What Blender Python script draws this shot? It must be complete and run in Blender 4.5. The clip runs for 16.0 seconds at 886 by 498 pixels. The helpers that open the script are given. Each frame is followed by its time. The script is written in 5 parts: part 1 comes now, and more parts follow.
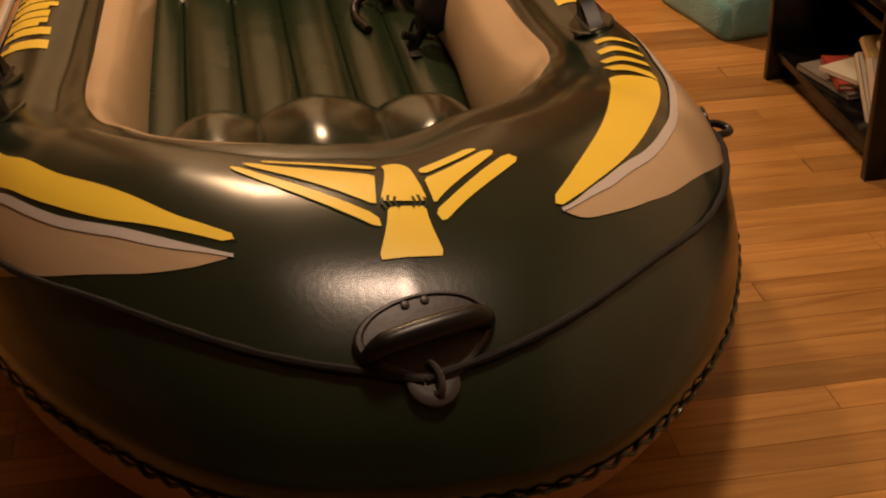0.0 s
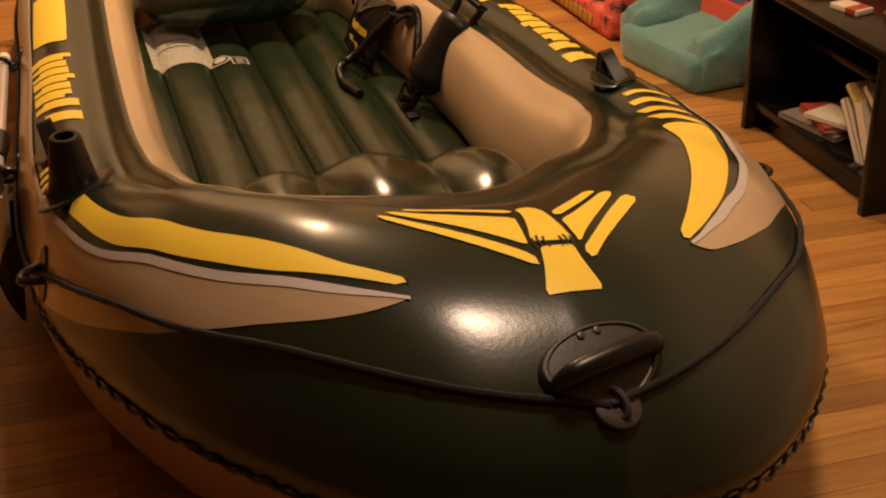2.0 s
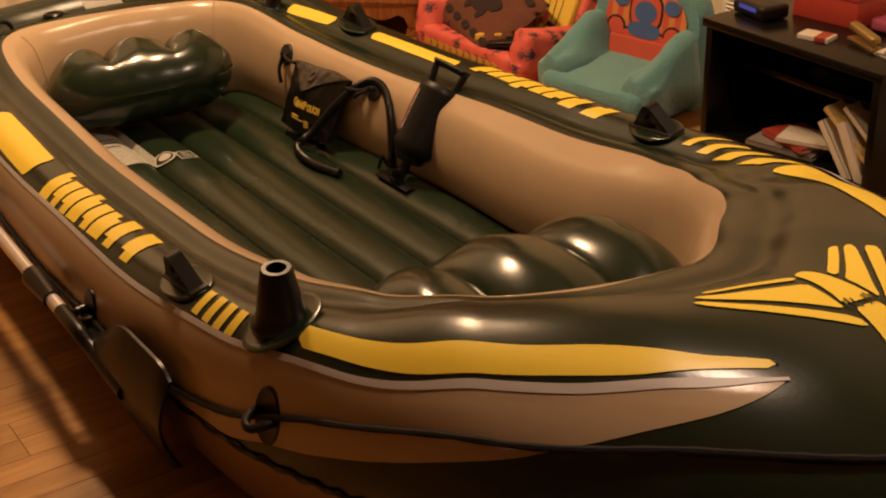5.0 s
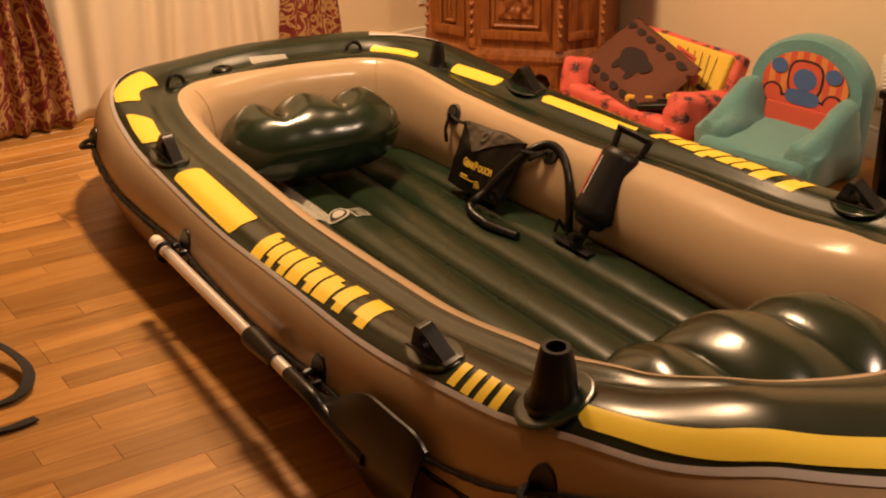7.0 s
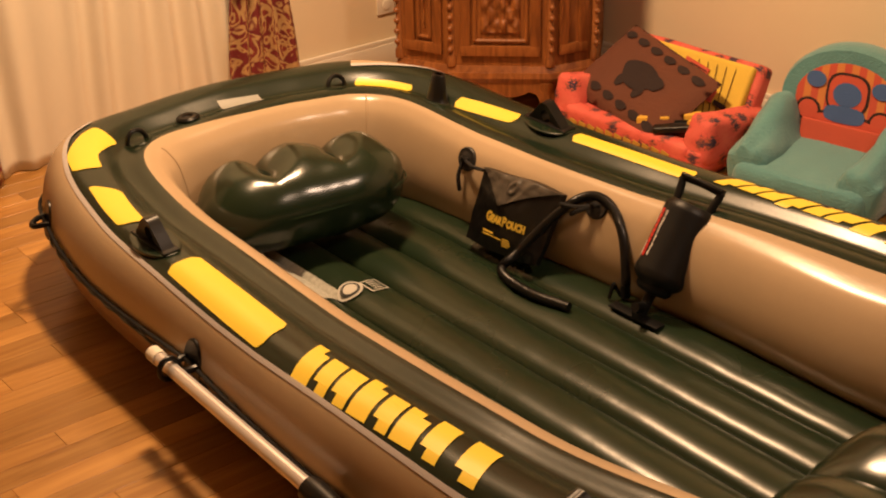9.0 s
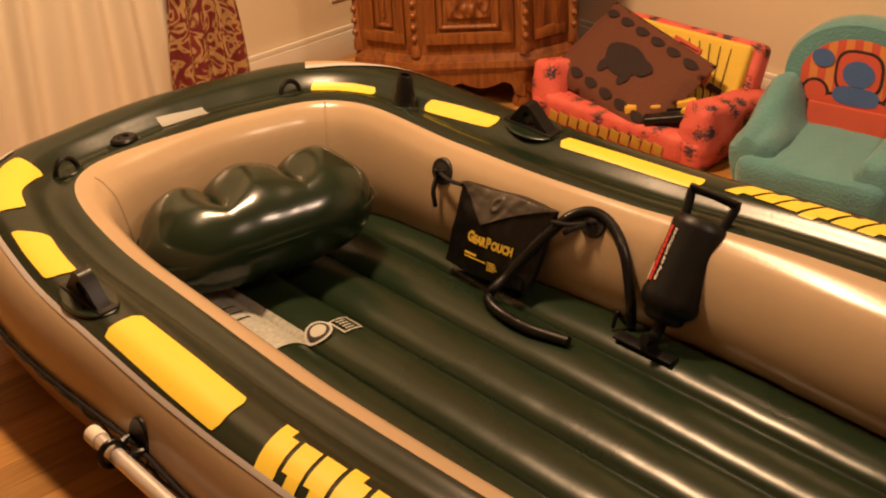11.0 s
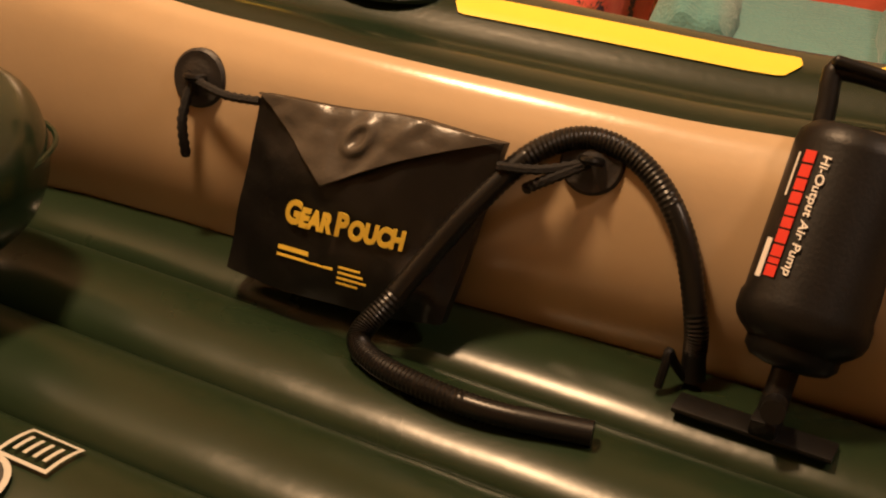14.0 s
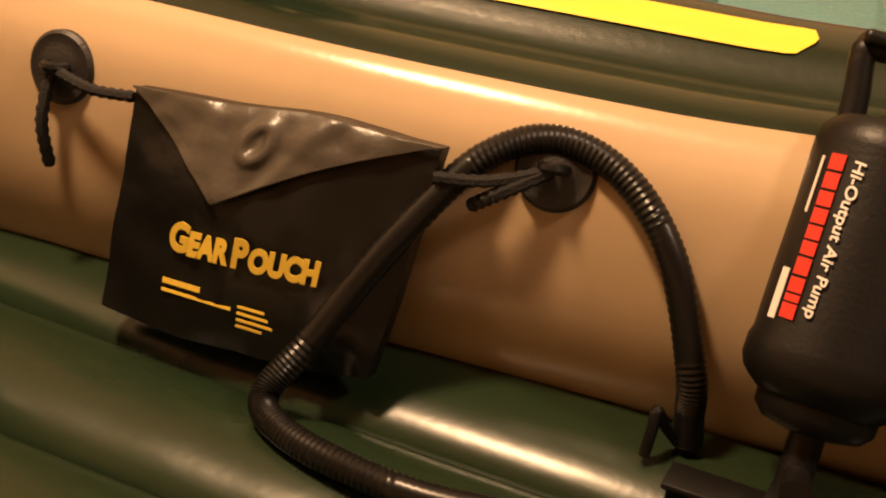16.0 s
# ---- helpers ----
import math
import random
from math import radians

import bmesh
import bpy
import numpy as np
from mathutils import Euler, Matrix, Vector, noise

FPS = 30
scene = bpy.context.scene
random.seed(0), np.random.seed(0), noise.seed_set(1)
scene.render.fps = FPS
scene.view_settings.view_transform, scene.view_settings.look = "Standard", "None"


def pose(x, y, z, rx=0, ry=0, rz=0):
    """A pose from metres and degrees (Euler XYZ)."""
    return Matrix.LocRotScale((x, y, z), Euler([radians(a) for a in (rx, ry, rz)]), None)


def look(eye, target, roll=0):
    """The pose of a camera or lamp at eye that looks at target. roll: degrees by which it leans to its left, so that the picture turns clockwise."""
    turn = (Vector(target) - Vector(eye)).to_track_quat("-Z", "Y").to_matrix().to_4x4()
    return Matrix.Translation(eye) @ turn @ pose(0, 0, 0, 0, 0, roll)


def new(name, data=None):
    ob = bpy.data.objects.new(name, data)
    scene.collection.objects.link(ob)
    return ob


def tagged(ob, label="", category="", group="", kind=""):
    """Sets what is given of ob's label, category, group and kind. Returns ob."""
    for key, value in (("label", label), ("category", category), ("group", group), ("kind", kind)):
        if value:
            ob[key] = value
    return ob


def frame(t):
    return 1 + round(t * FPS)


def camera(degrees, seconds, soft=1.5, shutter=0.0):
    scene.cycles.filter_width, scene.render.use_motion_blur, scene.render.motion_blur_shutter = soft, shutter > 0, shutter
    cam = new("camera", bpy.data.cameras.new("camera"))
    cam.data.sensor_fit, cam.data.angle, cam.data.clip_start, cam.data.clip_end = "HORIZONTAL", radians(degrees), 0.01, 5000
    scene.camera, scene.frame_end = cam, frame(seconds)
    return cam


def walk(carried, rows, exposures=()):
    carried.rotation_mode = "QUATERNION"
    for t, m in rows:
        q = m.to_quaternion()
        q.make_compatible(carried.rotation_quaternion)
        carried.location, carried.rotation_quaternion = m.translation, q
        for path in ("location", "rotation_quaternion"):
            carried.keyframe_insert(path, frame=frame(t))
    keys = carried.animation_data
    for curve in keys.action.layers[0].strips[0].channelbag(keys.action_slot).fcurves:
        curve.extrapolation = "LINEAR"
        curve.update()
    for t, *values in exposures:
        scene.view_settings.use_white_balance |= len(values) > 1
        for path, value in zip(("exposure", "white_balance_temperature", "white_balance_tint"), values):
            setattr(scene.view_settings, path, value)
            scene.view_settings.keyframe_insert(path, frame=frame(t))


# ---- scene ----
cam = camera(36.0, 16.0, soft=2.1)
PATH = [
    (0, (-0.189, -1.347, 1.38), (0.091, 0.358, 0.373), -1.3),
    (0.5, (-0.318, -1.45, 1.384), (0.043, 0.269, 0.428), -0.5),
    (1, (-0.415, -1.553, 1.371), (0.015, 0.15, 0.415), 0.5),
    (1.5, (-0.495, -1.497, 1.367), (-0.021, 0.196, 0.414), 0.8),
    (2, (-0.614, -1.348, 1.391), (-0.098, 0.353, 0.473), -0.4),
    (2.5, (-0.718, -1.216, 1.398), (-0.158, 0.484, 0.505), 1.5),
    (3, (-0.868, -1.157, 1.41), (-0.154, 0.498, 0.543), 1.7),
    (3.5, (-1.104, -1.137, 1.46), (-0.28, 0.449, 0.562), 0.1),
    (3.7, (-1.137, -1.109, 1.452), (-0.316, 0.488, 0.572), 0.2),
    (6, (-1.681, -0.769, 1.536), (-0.593, 0.646, 0.635), -2.7),
    (6.5, (-1.749, -0.734, 1.554), (-0.724, 0.754, 0.697), -1.2),
    (7, (-1.763, -0.671, 1.568), (-0.792, 0.864, 0.732), -0.5),
    (7.5, (-1.707, -0.511, 1.589), (-0.719, 1.03, 0.783), -2.6),
    (8, (-1.678, -0.335, 1.59), (-0.72, 1.215, 0.765), -2.4),
    (8.5, (-1.724, -0.113, 1.581), (-0.665, 1.355, 0.73), -1.2),
    (8.7, (-1.755, -0.031, 1.585), (-0.653, 1.395, 0.718), -0.7),
    (11, (-1.497, 0.41, 1.551), (-0.363, 1.757, 0.604), -3.4),
    (11.5, (-1.526, 0.549, 1.521), (-0.297, 1.769, 0.521), -3.2),
    (12, (-1.376, 0.862, 1.406), (-0.044, 1.931, 0.365), -2.4),
    (12.5, (-1.211, 1.169, 1.253), (0.225, 2.085, 0.204), -0.7),
    (13, (-0.972, 1.343, 1.154), (0.446, 2.24, 0.064), -1.1),
    (13.5, (-0.891, 1.559, 0.932), (0.623, 2.392, -0.075), 1.9),
    (14, (-0.75, 1.717, 0.794), (0.81, 2.503, -0.18), 3.3),
    (14.5, (-0.63, 1.869, 0.655), (1.007, 2.581, -0.248), 5.4),
    (15, (-0.573, 1.909, 0.667), (1.059, 2.583, -0.273), 5.5),
    (15.5, (-0.571, 1.878, 0.659), (1.078, 2.522, -0.272), 5.1),
    (16, (-0.492, 1.812, 0.707), (1.064, 2.543, -0.316), 2.9),
]
walk(cam, [(t, look(eye, target, roll)) for t, eye, target, roll in PATH],
     [(0, -0.86), (1.5, -0.61), (2, -0.56), (2.5, -0.67), (3.5, -0.79), (6, -0.50), (7, -0.30), (8.5, -0.28), (11, -0.36), (12.5, -0.27), (13.5, -0.26), (14.5, -0.12), (15.5, 0.10), (16, 0.13)])

# ---------------------------------------------------------------- world and lamps
world = bpy.data.worlds.new("night")
world.use_nodes = True
scene.world = world
bgn = world.node_tree.nodes["Background"]
bgn.inputs[0].default_value = (0.010, 0.012, 0.020, 1)
bgn.inputs[1].default_value = 0.3
scene.view_settings.exposure = 0.0

CEIL = 2.45


def lamp(name, where, power, size, color):
    d = bpy.data.lights.new(name, "AREA")
    d.shape, d.size, d.energy, d.color = "DISK", size, power, color
    ob = new(name, d)
    ob.matrix_world = pose(*where)
    return ob


WARM = (1.0, 0.618, 0.335)
lamp("ceiling_bulb", (0.02, 2.80, CEIL - 0.10), 100, 0.30, WARM)
lamp("ceiling_bulb", (0.34, 0.28, CEIL - 0.10), 44, 0.32, (1.0, 0.685, 0.475))


# ---------------------------------------------------------------- materials
def mat(name, color, rough=0.5, vary=0.12, scale=6.0, bump=0.0, bscale=60.0, metal=0.0, spec=0.5, coat=0.0, sheen=0.0, second=None):
    m = bpy.data.materials.new(name)
    m.use_nodes = True
    nt = m.node_tree
    b = nt.nodes["Principled BSDF"]
    b.inputs["Roughness"].default_value = rough
    b.inputs["Metallic"].default_value = metal
    b.inputs["Specular IOR Level"].default_value = spec
    b.inputs["Coat Weight"].default_value = coat
    b.inputs["Sheen Weight"].default_value = sheen
    tc = nt.nodes.new("ShaderNodeTexCoord")
    n1 = nt.nodes.new("ShaderNodeTexNoise")
    n1.inputs["Scale"].default_value, n1.inputs["Detail"].default_value = scale, 5
    n2 = nt.nodes.new("ShaderNodeTexNoise")
    n2.inputs["Scale"].default_value, n2.inputs["Detail"].default_value = scale * 9, 3
    nt.links.new(tc.outputs["Object"], n1.inputs["Vector"])
    nt.links.new(tc.outputs["Object"], n2.inputs["Vector"])
    mix = nt.nodes.new("ShaderNodeMix")
    mix.data_type = "RGBA"
    lo = [c * (1 - vary) for c in color]
    hi = [min(1, c * (1 + vary)) for c in (second or color)]
    mix.inputs[6].default_value, mix.inputs[7].default_value = (*lo, 1), (*hi, 1)
    add = nt.nodes.new("ShaderNodeMath")
    add.operation = "MULTIPLY_ADD"
    add.inputs[1].default_value = 0.35
    nt.links.new(n2.outputs[0], add.inputs[0])
    sub = nt.nodes.new("ShaderNodeMath")
    sub.operation = "MULTIPLY_ADD"
    sub.inputs[1].default_value, sub.inputs[2].default_value = 0.9, -0.12
    nt.links.new(n1.outputs[0], sub.inputs[0])
    nt.links.new(sub.outputs[0], add.inputs[2])
    nt.links.new(add.outputs[0], mix.inputs[0])
    nt.links.new(mix.outputs[2], b.inputs["Base Color"])
    rr = nt.nodes.new("ShaderNodeMapRange")
    rr.inputs[3].default_value, rr.inputs[4].default_value = rough * 0.88, min(1, rough * 1.12)
    nt.links.new(n1.outputs[0], rr.inputs[0])
    nt.links.new(rr.outputs[0], b.inputs["Roughness"])
    if bump:
        n3 = nt.nodes.new("ShaderNodeTexNoise")
        n3.inputs["Scale"].default_value, n3.inputs["Detail"].default_value = bscale, 4
        nt.links.new(tc.outputs["Object"], n3.inputs["Vector"])
        bp = nt.nodes.new("ShaderNodeBump")
        bp.inputs["Strength"].default_value, bp.inputs["Distance"].default_value = bump, 0.004
        nt.links.new(n3.outputs[0], bp.inputs["Height"])
        nt.links.new(bp.outputs[0], b.inputs["Normal"])
    return m


GREEN = mat("green_vinyl", (0.0100, 0.0185, 0.0096), 0.25, 0.12, 5, 0.04, 120, spec=0.48)
SEATGREEN = mat("cushion_vinyl", (0.009, 0.020, 0.010), 0.21, 0.10, 5, 0.03, 100, spec=0.6)
BOWGREEN = mat("bow_vinyl", (0.012, 0.020, 0.012), 0.30, 0.10, 5, 0.05, 120)
TAN = mat("tan_vinyl", (0.45, 0.33, 0.205), 0.235, 0.07, 5, 0.04, 120)
BROWN = mat("brown_vinyl", (0.27, 0.165, 0.095), 0.34, 0.08, 5, 0.04, 120)
GREY = mat("grey_print", (0.50, 0.46, 0.44), 0.4, 0.06, 8)
YELLOW = mat("yellow_print", (0.82, 0.60, 0.055), 0.38, 0.05, 8, 0.03, 150)
BLACK = mat("black_plastic", (0.006, 0.0055, 0.005), 0.34, 0.2, 12, 0.05, 200, spec=0.35)
RUBBER = mat("black_rubber", (0.014, 0.012, 0.011), 0.5, 0.2, 30, 0.2, 300)
ROPE = mat("black_rope", (0.007, 0.006, 0.0055), 0.85, 0.3, 60, 0.6, 500)
ALU = mat("aluminium", (0.80, 0.76, 0.74), 0.32, 0.06, 12, metal=0.6)
WALL = mat("wall_paint", (0.74, 0.62, 0.43), 0.8, 0.03, 2, 0.08, 160)
CEILM = mat("ceiling_paint", (0.78, 0.74, 0.66), 0.9, 0.03, 2, 0.1, 120)
WHITE = mat("white_paint", (0.78, 0.72, 0.60), 0.5, 0.04, 4, 0.03, 80)


# ---------------------------------------------------------------- mesh tools
def mesh_ob(name, bm, material, parent=None, smooth=True, label=""):
    me = bpy.data.meshes.new(name)
    bm.to_mesh(me)
    bm.free()
    for m in material if isinstance(material, (list, tuple)) else [material]:
        me.materials.append(m)
    if smooth:
        me.polygons.foreach_set("use_smooth", [True] * len(me.polygons))
        me.set_sharp_from_angle(angle=radians(40))
    ob = new(name, me)
    if parent:
        ob.parent = parent
    if label:
        ob["label"] = label
    return ob


def part(name, bm, material, parent, label="", smooth=True):
    return mesh_ob(name, bm, material, parent, smooth, label)


def thing(name, label, category, at=None, group="", kind=""):
    ob = new(name)
    ob.empty_display_size = 0.05
    if at is not None:
        ob.matrix_world = at
    return tagged(ob, label, category, group, kind)


def add_box(bm, size, m=None, bevel=0.0, seg=2):
    r = bmesh.ops.create_cube(bm, size=1, matrix=(m or Matrix()) @ Matrix.Diagonal((*size, 1)))
    if bevel:
        es = list({e for v in r["verts"] for e in v.link_edges})
        bmesh.ops.bevel(bm, geom=es, offset=bevel, segments=seg, affect="EDGES", profile=0.6)
    return bm


def box(size, m=None, bevel=0.0, seg=2):
    return add_box(bmesh.new(), size, m, bevel, seg)


def grid(rows, closed_u=False, closed_v=False, bm=None, flip=False):
    """Faces between rows of points."""
    bm = bm or bmesh.new()
    vs = [[bm.verts.new(p) for p in r] for r in rows]
    nu, nv = len(vs), len(vs[0])
    for i in range(nu if closed_u else nu - 1):
        for j in range(nv if closed_v else nv - 1):
            q = [vs[i][j], vs[(i + 1) % nu][j], vs[(i + 1) % nu][(j + 1) % nv], vs[i][(j + 1) % nv]]
            bm.faces.new(q[::-1] if flip else q)
    return bm


def lathe(profile, n=24, m=None, bm=None, caps=True):
    """Turn a profile of (radius, height) round z."""
    m = m or Matrix()
    rows = [[m @ Vector((r * math.cos(a), r * math.sin(a), z)) for a in [2 * math.pi * k / n for k in range(n)]] for r, z in profile]
    bm = grid(rows, closed_v=True, bm=bm, flip=True)
    bm.verts.ensure_lookup_table()
    if caps:
        total = len(bm.verts)
        first = total - n * len(profile)
        for k0, rev in ((first, True), (total - n, False)):
            loop = [bm.verts[k0 + k] for k in range(n)]
            bm.faces.new(loop[::-1] if rev else loop)
    return bm


def spline(pts, per=8, closed=False):
    """Catmull-Rom through points."""
    pts = [Vector(p) for p in pts]
    n = len(pts)
    out = []
    for i in range(n if closed else n - 1):
        if closed:
            p0, p1, p2, p3 = pts[i - 1], pts[i], pts[(i + 1) % n], pts[(i + 2) % n]
        else:
            p1, p2 = pts[i], pts[i + 1]
            p0 = pts[i - 1] if i else p1 * 2 - p2
            p3 = pts[i + 2] if i + 2 < n else p2 * 2 - p1
        for k in range(per):
            t = k / per
            out.append(0.5 * (2 * p1 + (p2 - p0) * t + (2 * p0 - 5 * p1 + 4 * p2 - p3) * t * t + (3 * p1 - p0 - 3 * p2 + p3) * t ** 3))
    if not closed:
        out.append(pts[-1])
    return out


def tube(path, radius, n=10, bm=None, ribs=0.0, caps=True):
    """A pipe along a path; ribs makes every other ring thicker."""
    path = [Vector(p) for p in path]
    rows = []
    up = None
    for i, p in enumerate(path):
        d = (path[min(i + 1, len(path) - 1)] - path[max(i - 1, 0)]).normalized()
        if up is None:
            up = d.orthogonal().normalized()
        up = (up - d * up.dot(d)).normalized()
        side = d.cross(up)
        r = radius(i / (len(path) - 1)) if callable(radius) else radius
        r *= 1 + (ribs if i % 2 else 0)
        rows.append([p + (up * math.cos(a) + side * math.sin(a)) * r for a in [2 * math.pi * k / n for k in range(n)]])
    bm = grid(rows, closed_v=True, bm=bm)
    if caps:
        bm.verts.ensure_lookup_table()
        total = len(bm.verts)
        a = [bm.verts[total - n * len(rows) + k] for k in range(n)]
        b = [bm.verts[total - n + k] for k in range(n)]
        bm.faces.new(a[::-1])
        bm.faces.new(b)
        bmesh.ops.recalc_face_normals(bm, faces=bm.faces[:])
    return bm


def smooth01(x):
    x = min(1, max(0, x))
    return x * x * (3 - 2 * x)


# ---------------------------------------------------------------- room shell
WX0, WX1, WY0, WY1 = -6.0, 1.585, -6.6, 3.86
T = 0.12


def wall(name, x0, x1, y0, y1, z0, z1, m, label):
    ob = mesh_ob(name, box((x1 - x0, y1 - y0, z1 - z0), pose((x0 + x1) / 2, (y0 + y1) / 2, (z0 + z1) / 2)), m, smooth=False)
    return tagged(ob, label, name.split("_")[0], kind="structure")


wall("wall_north", WX0, WX1, WY1, WY1 + T, 0, CEIL, WALL, "cream painted wall behind curtains and cabinet")
wall("wall_east", WX1, WX1 + T, WY0 - T, WY1 + T, 0, CEIL, WALL, "cream painted wall behind the kids chairs")
wall("wall_south", WX0, WX1, WY0 - T, WY0, 0, CEIL, WALL, "cream painted plain wall")
wall("wall_west", WX0 - T, WX0, WY0 - T, WY1 + T, 0, CEIL, WALL, "cream painted plain wall")
wall("ceiling", WX0 - T, WX1 + T, WY0 - T, WY1 + T, CEIL, CEIL + 0.1, CEILM, "plain white painted ceiling")

# ---------------------------------------------------------------- hull surface
from mathutils.bvhtree import BVHTree

OUTER = spline([(0, -0.11, 0), (0.20, -0.078, 0), (0.365, 0.040, 0), (0.510, 0.235, 0), (0.617, 0.50, 0), (0.678, 0.82, 0), (0.690, 1.3, 0), (0.678, 1.8, 0),
                (0.655, 2.3, 0), (0.632, 2.71, 0), (0.566, 3.02, 0), (0.435, 3.19, 0), (0.23, 3.245, 0), (0, 3.255, 0)], 12)
INNER = spline([(0, 0.66, 0), (0.13, 0.67, 0), (0.235, 0.71, 0), (0.32, 0.80, 0), (0.36, 0.95, 0), (0.373, 1.15, 0), (0.378, 1.4, 0), (0.374, 1.9, 0),
                (0.365, 2.3, 0), (0.350, 2.66, 0), (0.325, 2.83, 0), (0.26, 2.905, 0), (0.13, 2.925, 0), (0, 2.93, 0)], 12)


def bend(y):
    """The boat lies a little askew: where its middle line is at y."""
    return -0.02 * smooth01((y - 0.45) / 0.9) - 0.02 * smooth01((y - 1.9) / 0.9)


def well_shift(x, y, sign):
    """The well's starboard wall leans in towards the stern."""
    return -0.052 * smooth01((y - 1.65) / 0.75) * smooth01(x / 0.22) if sign > 0 else 0.0


HEIGHT = [(-0.2, 0.545), (0.1, 0.54), (0.35, 0.505), (0.6, 0.45), (0.9, 0.395), (1.4, 0.345), (2.0, 0.318), (2.6, 0.328), (3.0, 0.362), (3.35, 0.375)]
SIDE = [(0.45, 0.0), (0.26, 0.04), (0.12, 0.17), (0.03, 0.36), (0.0, 0.54), (0.03, 0.72), (0.085, 0.86), (0.16, 0.95), (0.27, 0.998), (0.42, 0.985), (0.54, 0.915),
        (0.60, 0.905), (0.70, 0.93), (0.795, 0.908), (0.866, 0.863), (0.942, 0.748), (1.0, 0.455), (0.97, 0.22), (0.88, 0.08), (0.80, 0.02)]
BOW = [(0.50, 0.02), (0.37, 0.06), (0.23, 0.16), (0.09, 0.33), (0.0, 0.55), (0.012, 0.64), (0.055, 0.735), (0.14, 0.84), (0.28, 0.945), (0.46, 0.998), (0.62, 0.97),
       (0.70, 0.905), (0.77, 0.90), (0.84, 0.87), (0.90, 0.79), (0.95, 0.64), (1.0, 0.42), (0.97, 0.22), (0.90, 0.08), (0.84, 0.02)]
PER = 4
SIDE_S = spline([(u, z, 0) for u, z in SIDE], PER)
BOW_S = spline([(u, z, 0) for u, z in BOW], PER)
NS, NV = len(OUTER) - 1, len(SIDE_S) - 1


def at_list(pts, f):
    i = min(int(f), len(pts) - 2)
    return pts[i].lerp(pts[i + 1], f - i)


def height_at(y):
    for (a, ha), (b, hb) in zip(HEIGHT, HEIGHT[1:]):
        if y <= b:
            k = smooth01((y - a) / (b - a)) * 0.4 + min(1, max(0, (y - a) / (b - a))) * 0.6
            return ha + (hb - ha) * k
    return HEIGHT[-1][1]


def hull(s, v, sign=1):
    """A point of the hull: s from bow (0) to stern (1), v from the keel outside over the deck to the floor inside."""
    o, i = at_list(OUTER, s * NS), at_list(INNER, s * NS)
    w = smooth01((0.85 - o.y) / 0.75)
    q = at_list(SIDE_S, v * NV).lerp(at_list(BOW_S, v * NV), w)
    p = o.lerp(i, q.x)
    g = smooth01(q.x / 0.85)
    low = 1 - 0.042 * smooth01((p.y - 0.9) / 0.9) * smooth01(p.x / 0.3) if sign < 0 else 1
    if sign > 0:
        w = g * smooth01(p.x / 0.25) * (1 - smooth01((p.y - 0.72) / 0.45))
        p.x, p.y = p.x - 0.040 * w, p.y + 0.075 * w
        p.x -= 0.045 * smooth01((q.x - 0.78) / 0.22) * smooth01((p.y - 0.95) / 0.25) * (1 - smooth01((p.y - 1.35) / 0.85))
        p.x -= 0.018 * (1 - q.x) * smooth01(p.x / 0.2) * (1 - smooth01((p.y - 0.25) / 0.5))
    off = bend(p.y) * (1 - g) + g * well_shift(p.x, p.y, sign)
    p.y -= 0.10 * p.x * sign * smooth01((p.y - 2.2) / 0.7)
    low -= 0.15 * p.x * sign * (1 - smooth01((p.y - 0.25) / 1.0))
    return Vector((p.x * sign + off, p.y, low * q.y * height_at(o.y * (1 - 0.3 * q.x) + 0.3 * q.x * i.y)))


def hull_normal(s, v, sign):
    e = 0.004
    a = hull(min(1, s + e), v, sign) - hull(max(0, s - e), v, sign)
    b = hull(s, min(1, v + e), sign) - hull(s, max(0, v - e), sign)
    n = a.cross(b) * sign
    return n.normalized()


def hull_off(s, v, sign, d=0.002):
    return hull(s, v, sign) + hull_normal(s, v, sign) * d


boat = thing("inflatable_boat", "dark green and tan inflatable boat with yellow graphics", "boat")
VK = 1 / (len(SIDE) - 1)          # one profile knot
V_SEAM, V_TAN = 3.9 * VK, 13.0 * VK


def rim(v, s, sign):
    """On the port side the tan tube reaches a little further up."""
    return v - 0.75 * VK * smooth01(min(s, 1 - s) / 0.14) if v == V_TAN and sign < 0 else v


def loft(v0, v1, name, material, n=None, label=""):
    bm = bmesh.new()
    n = n or max(4, int((v1 - v0) * 90))
    loop = [(k / 160, 1) for k in range(161)] + [(k / 160, -1) for k in range(159, 0, -1)]
    rows = []
    for s, g in loop:
        a, b = rim(v0, s, g), rim(v1, s, g)
        rows.append([hull(s, a + (b - a) * j / n, g) for j in range(n + 1)])
    grid(rows, closed_u=True, bm=bm)
    bmesh.ops.recalc_face_normals(bm, faces=bm.faces[:])
    tree = BVHTree.FromBMesh(bm)
    return part(name, bm, material, boat, label), tree


loft(0, V_SEAM, "underside", BROWN, label="brown vinyl underside")
_, DECK = loft(V_SEAM, V_TAN, "deck_tube", GREEN, label="dark green vinyl deck")
_, WELL = loft(V_TAN, 1, "inner_tube", TAN, label="tan vinyl inner tube")


def drop(x, y, d=0.002):
    """The deck's surface straight under (x, y), d proud of it, and its normal."""
    p, n, _, _ = DECK.ray_cast(Vector((x, y, 1.5)), Vector((0, 0, -1)))
    if p is None:
        p, n, _, _ = DECK.find_nearest(Vector((x, y, 0.33)))
    if n.z < 0:
        n = -n
    return p + n * d, n


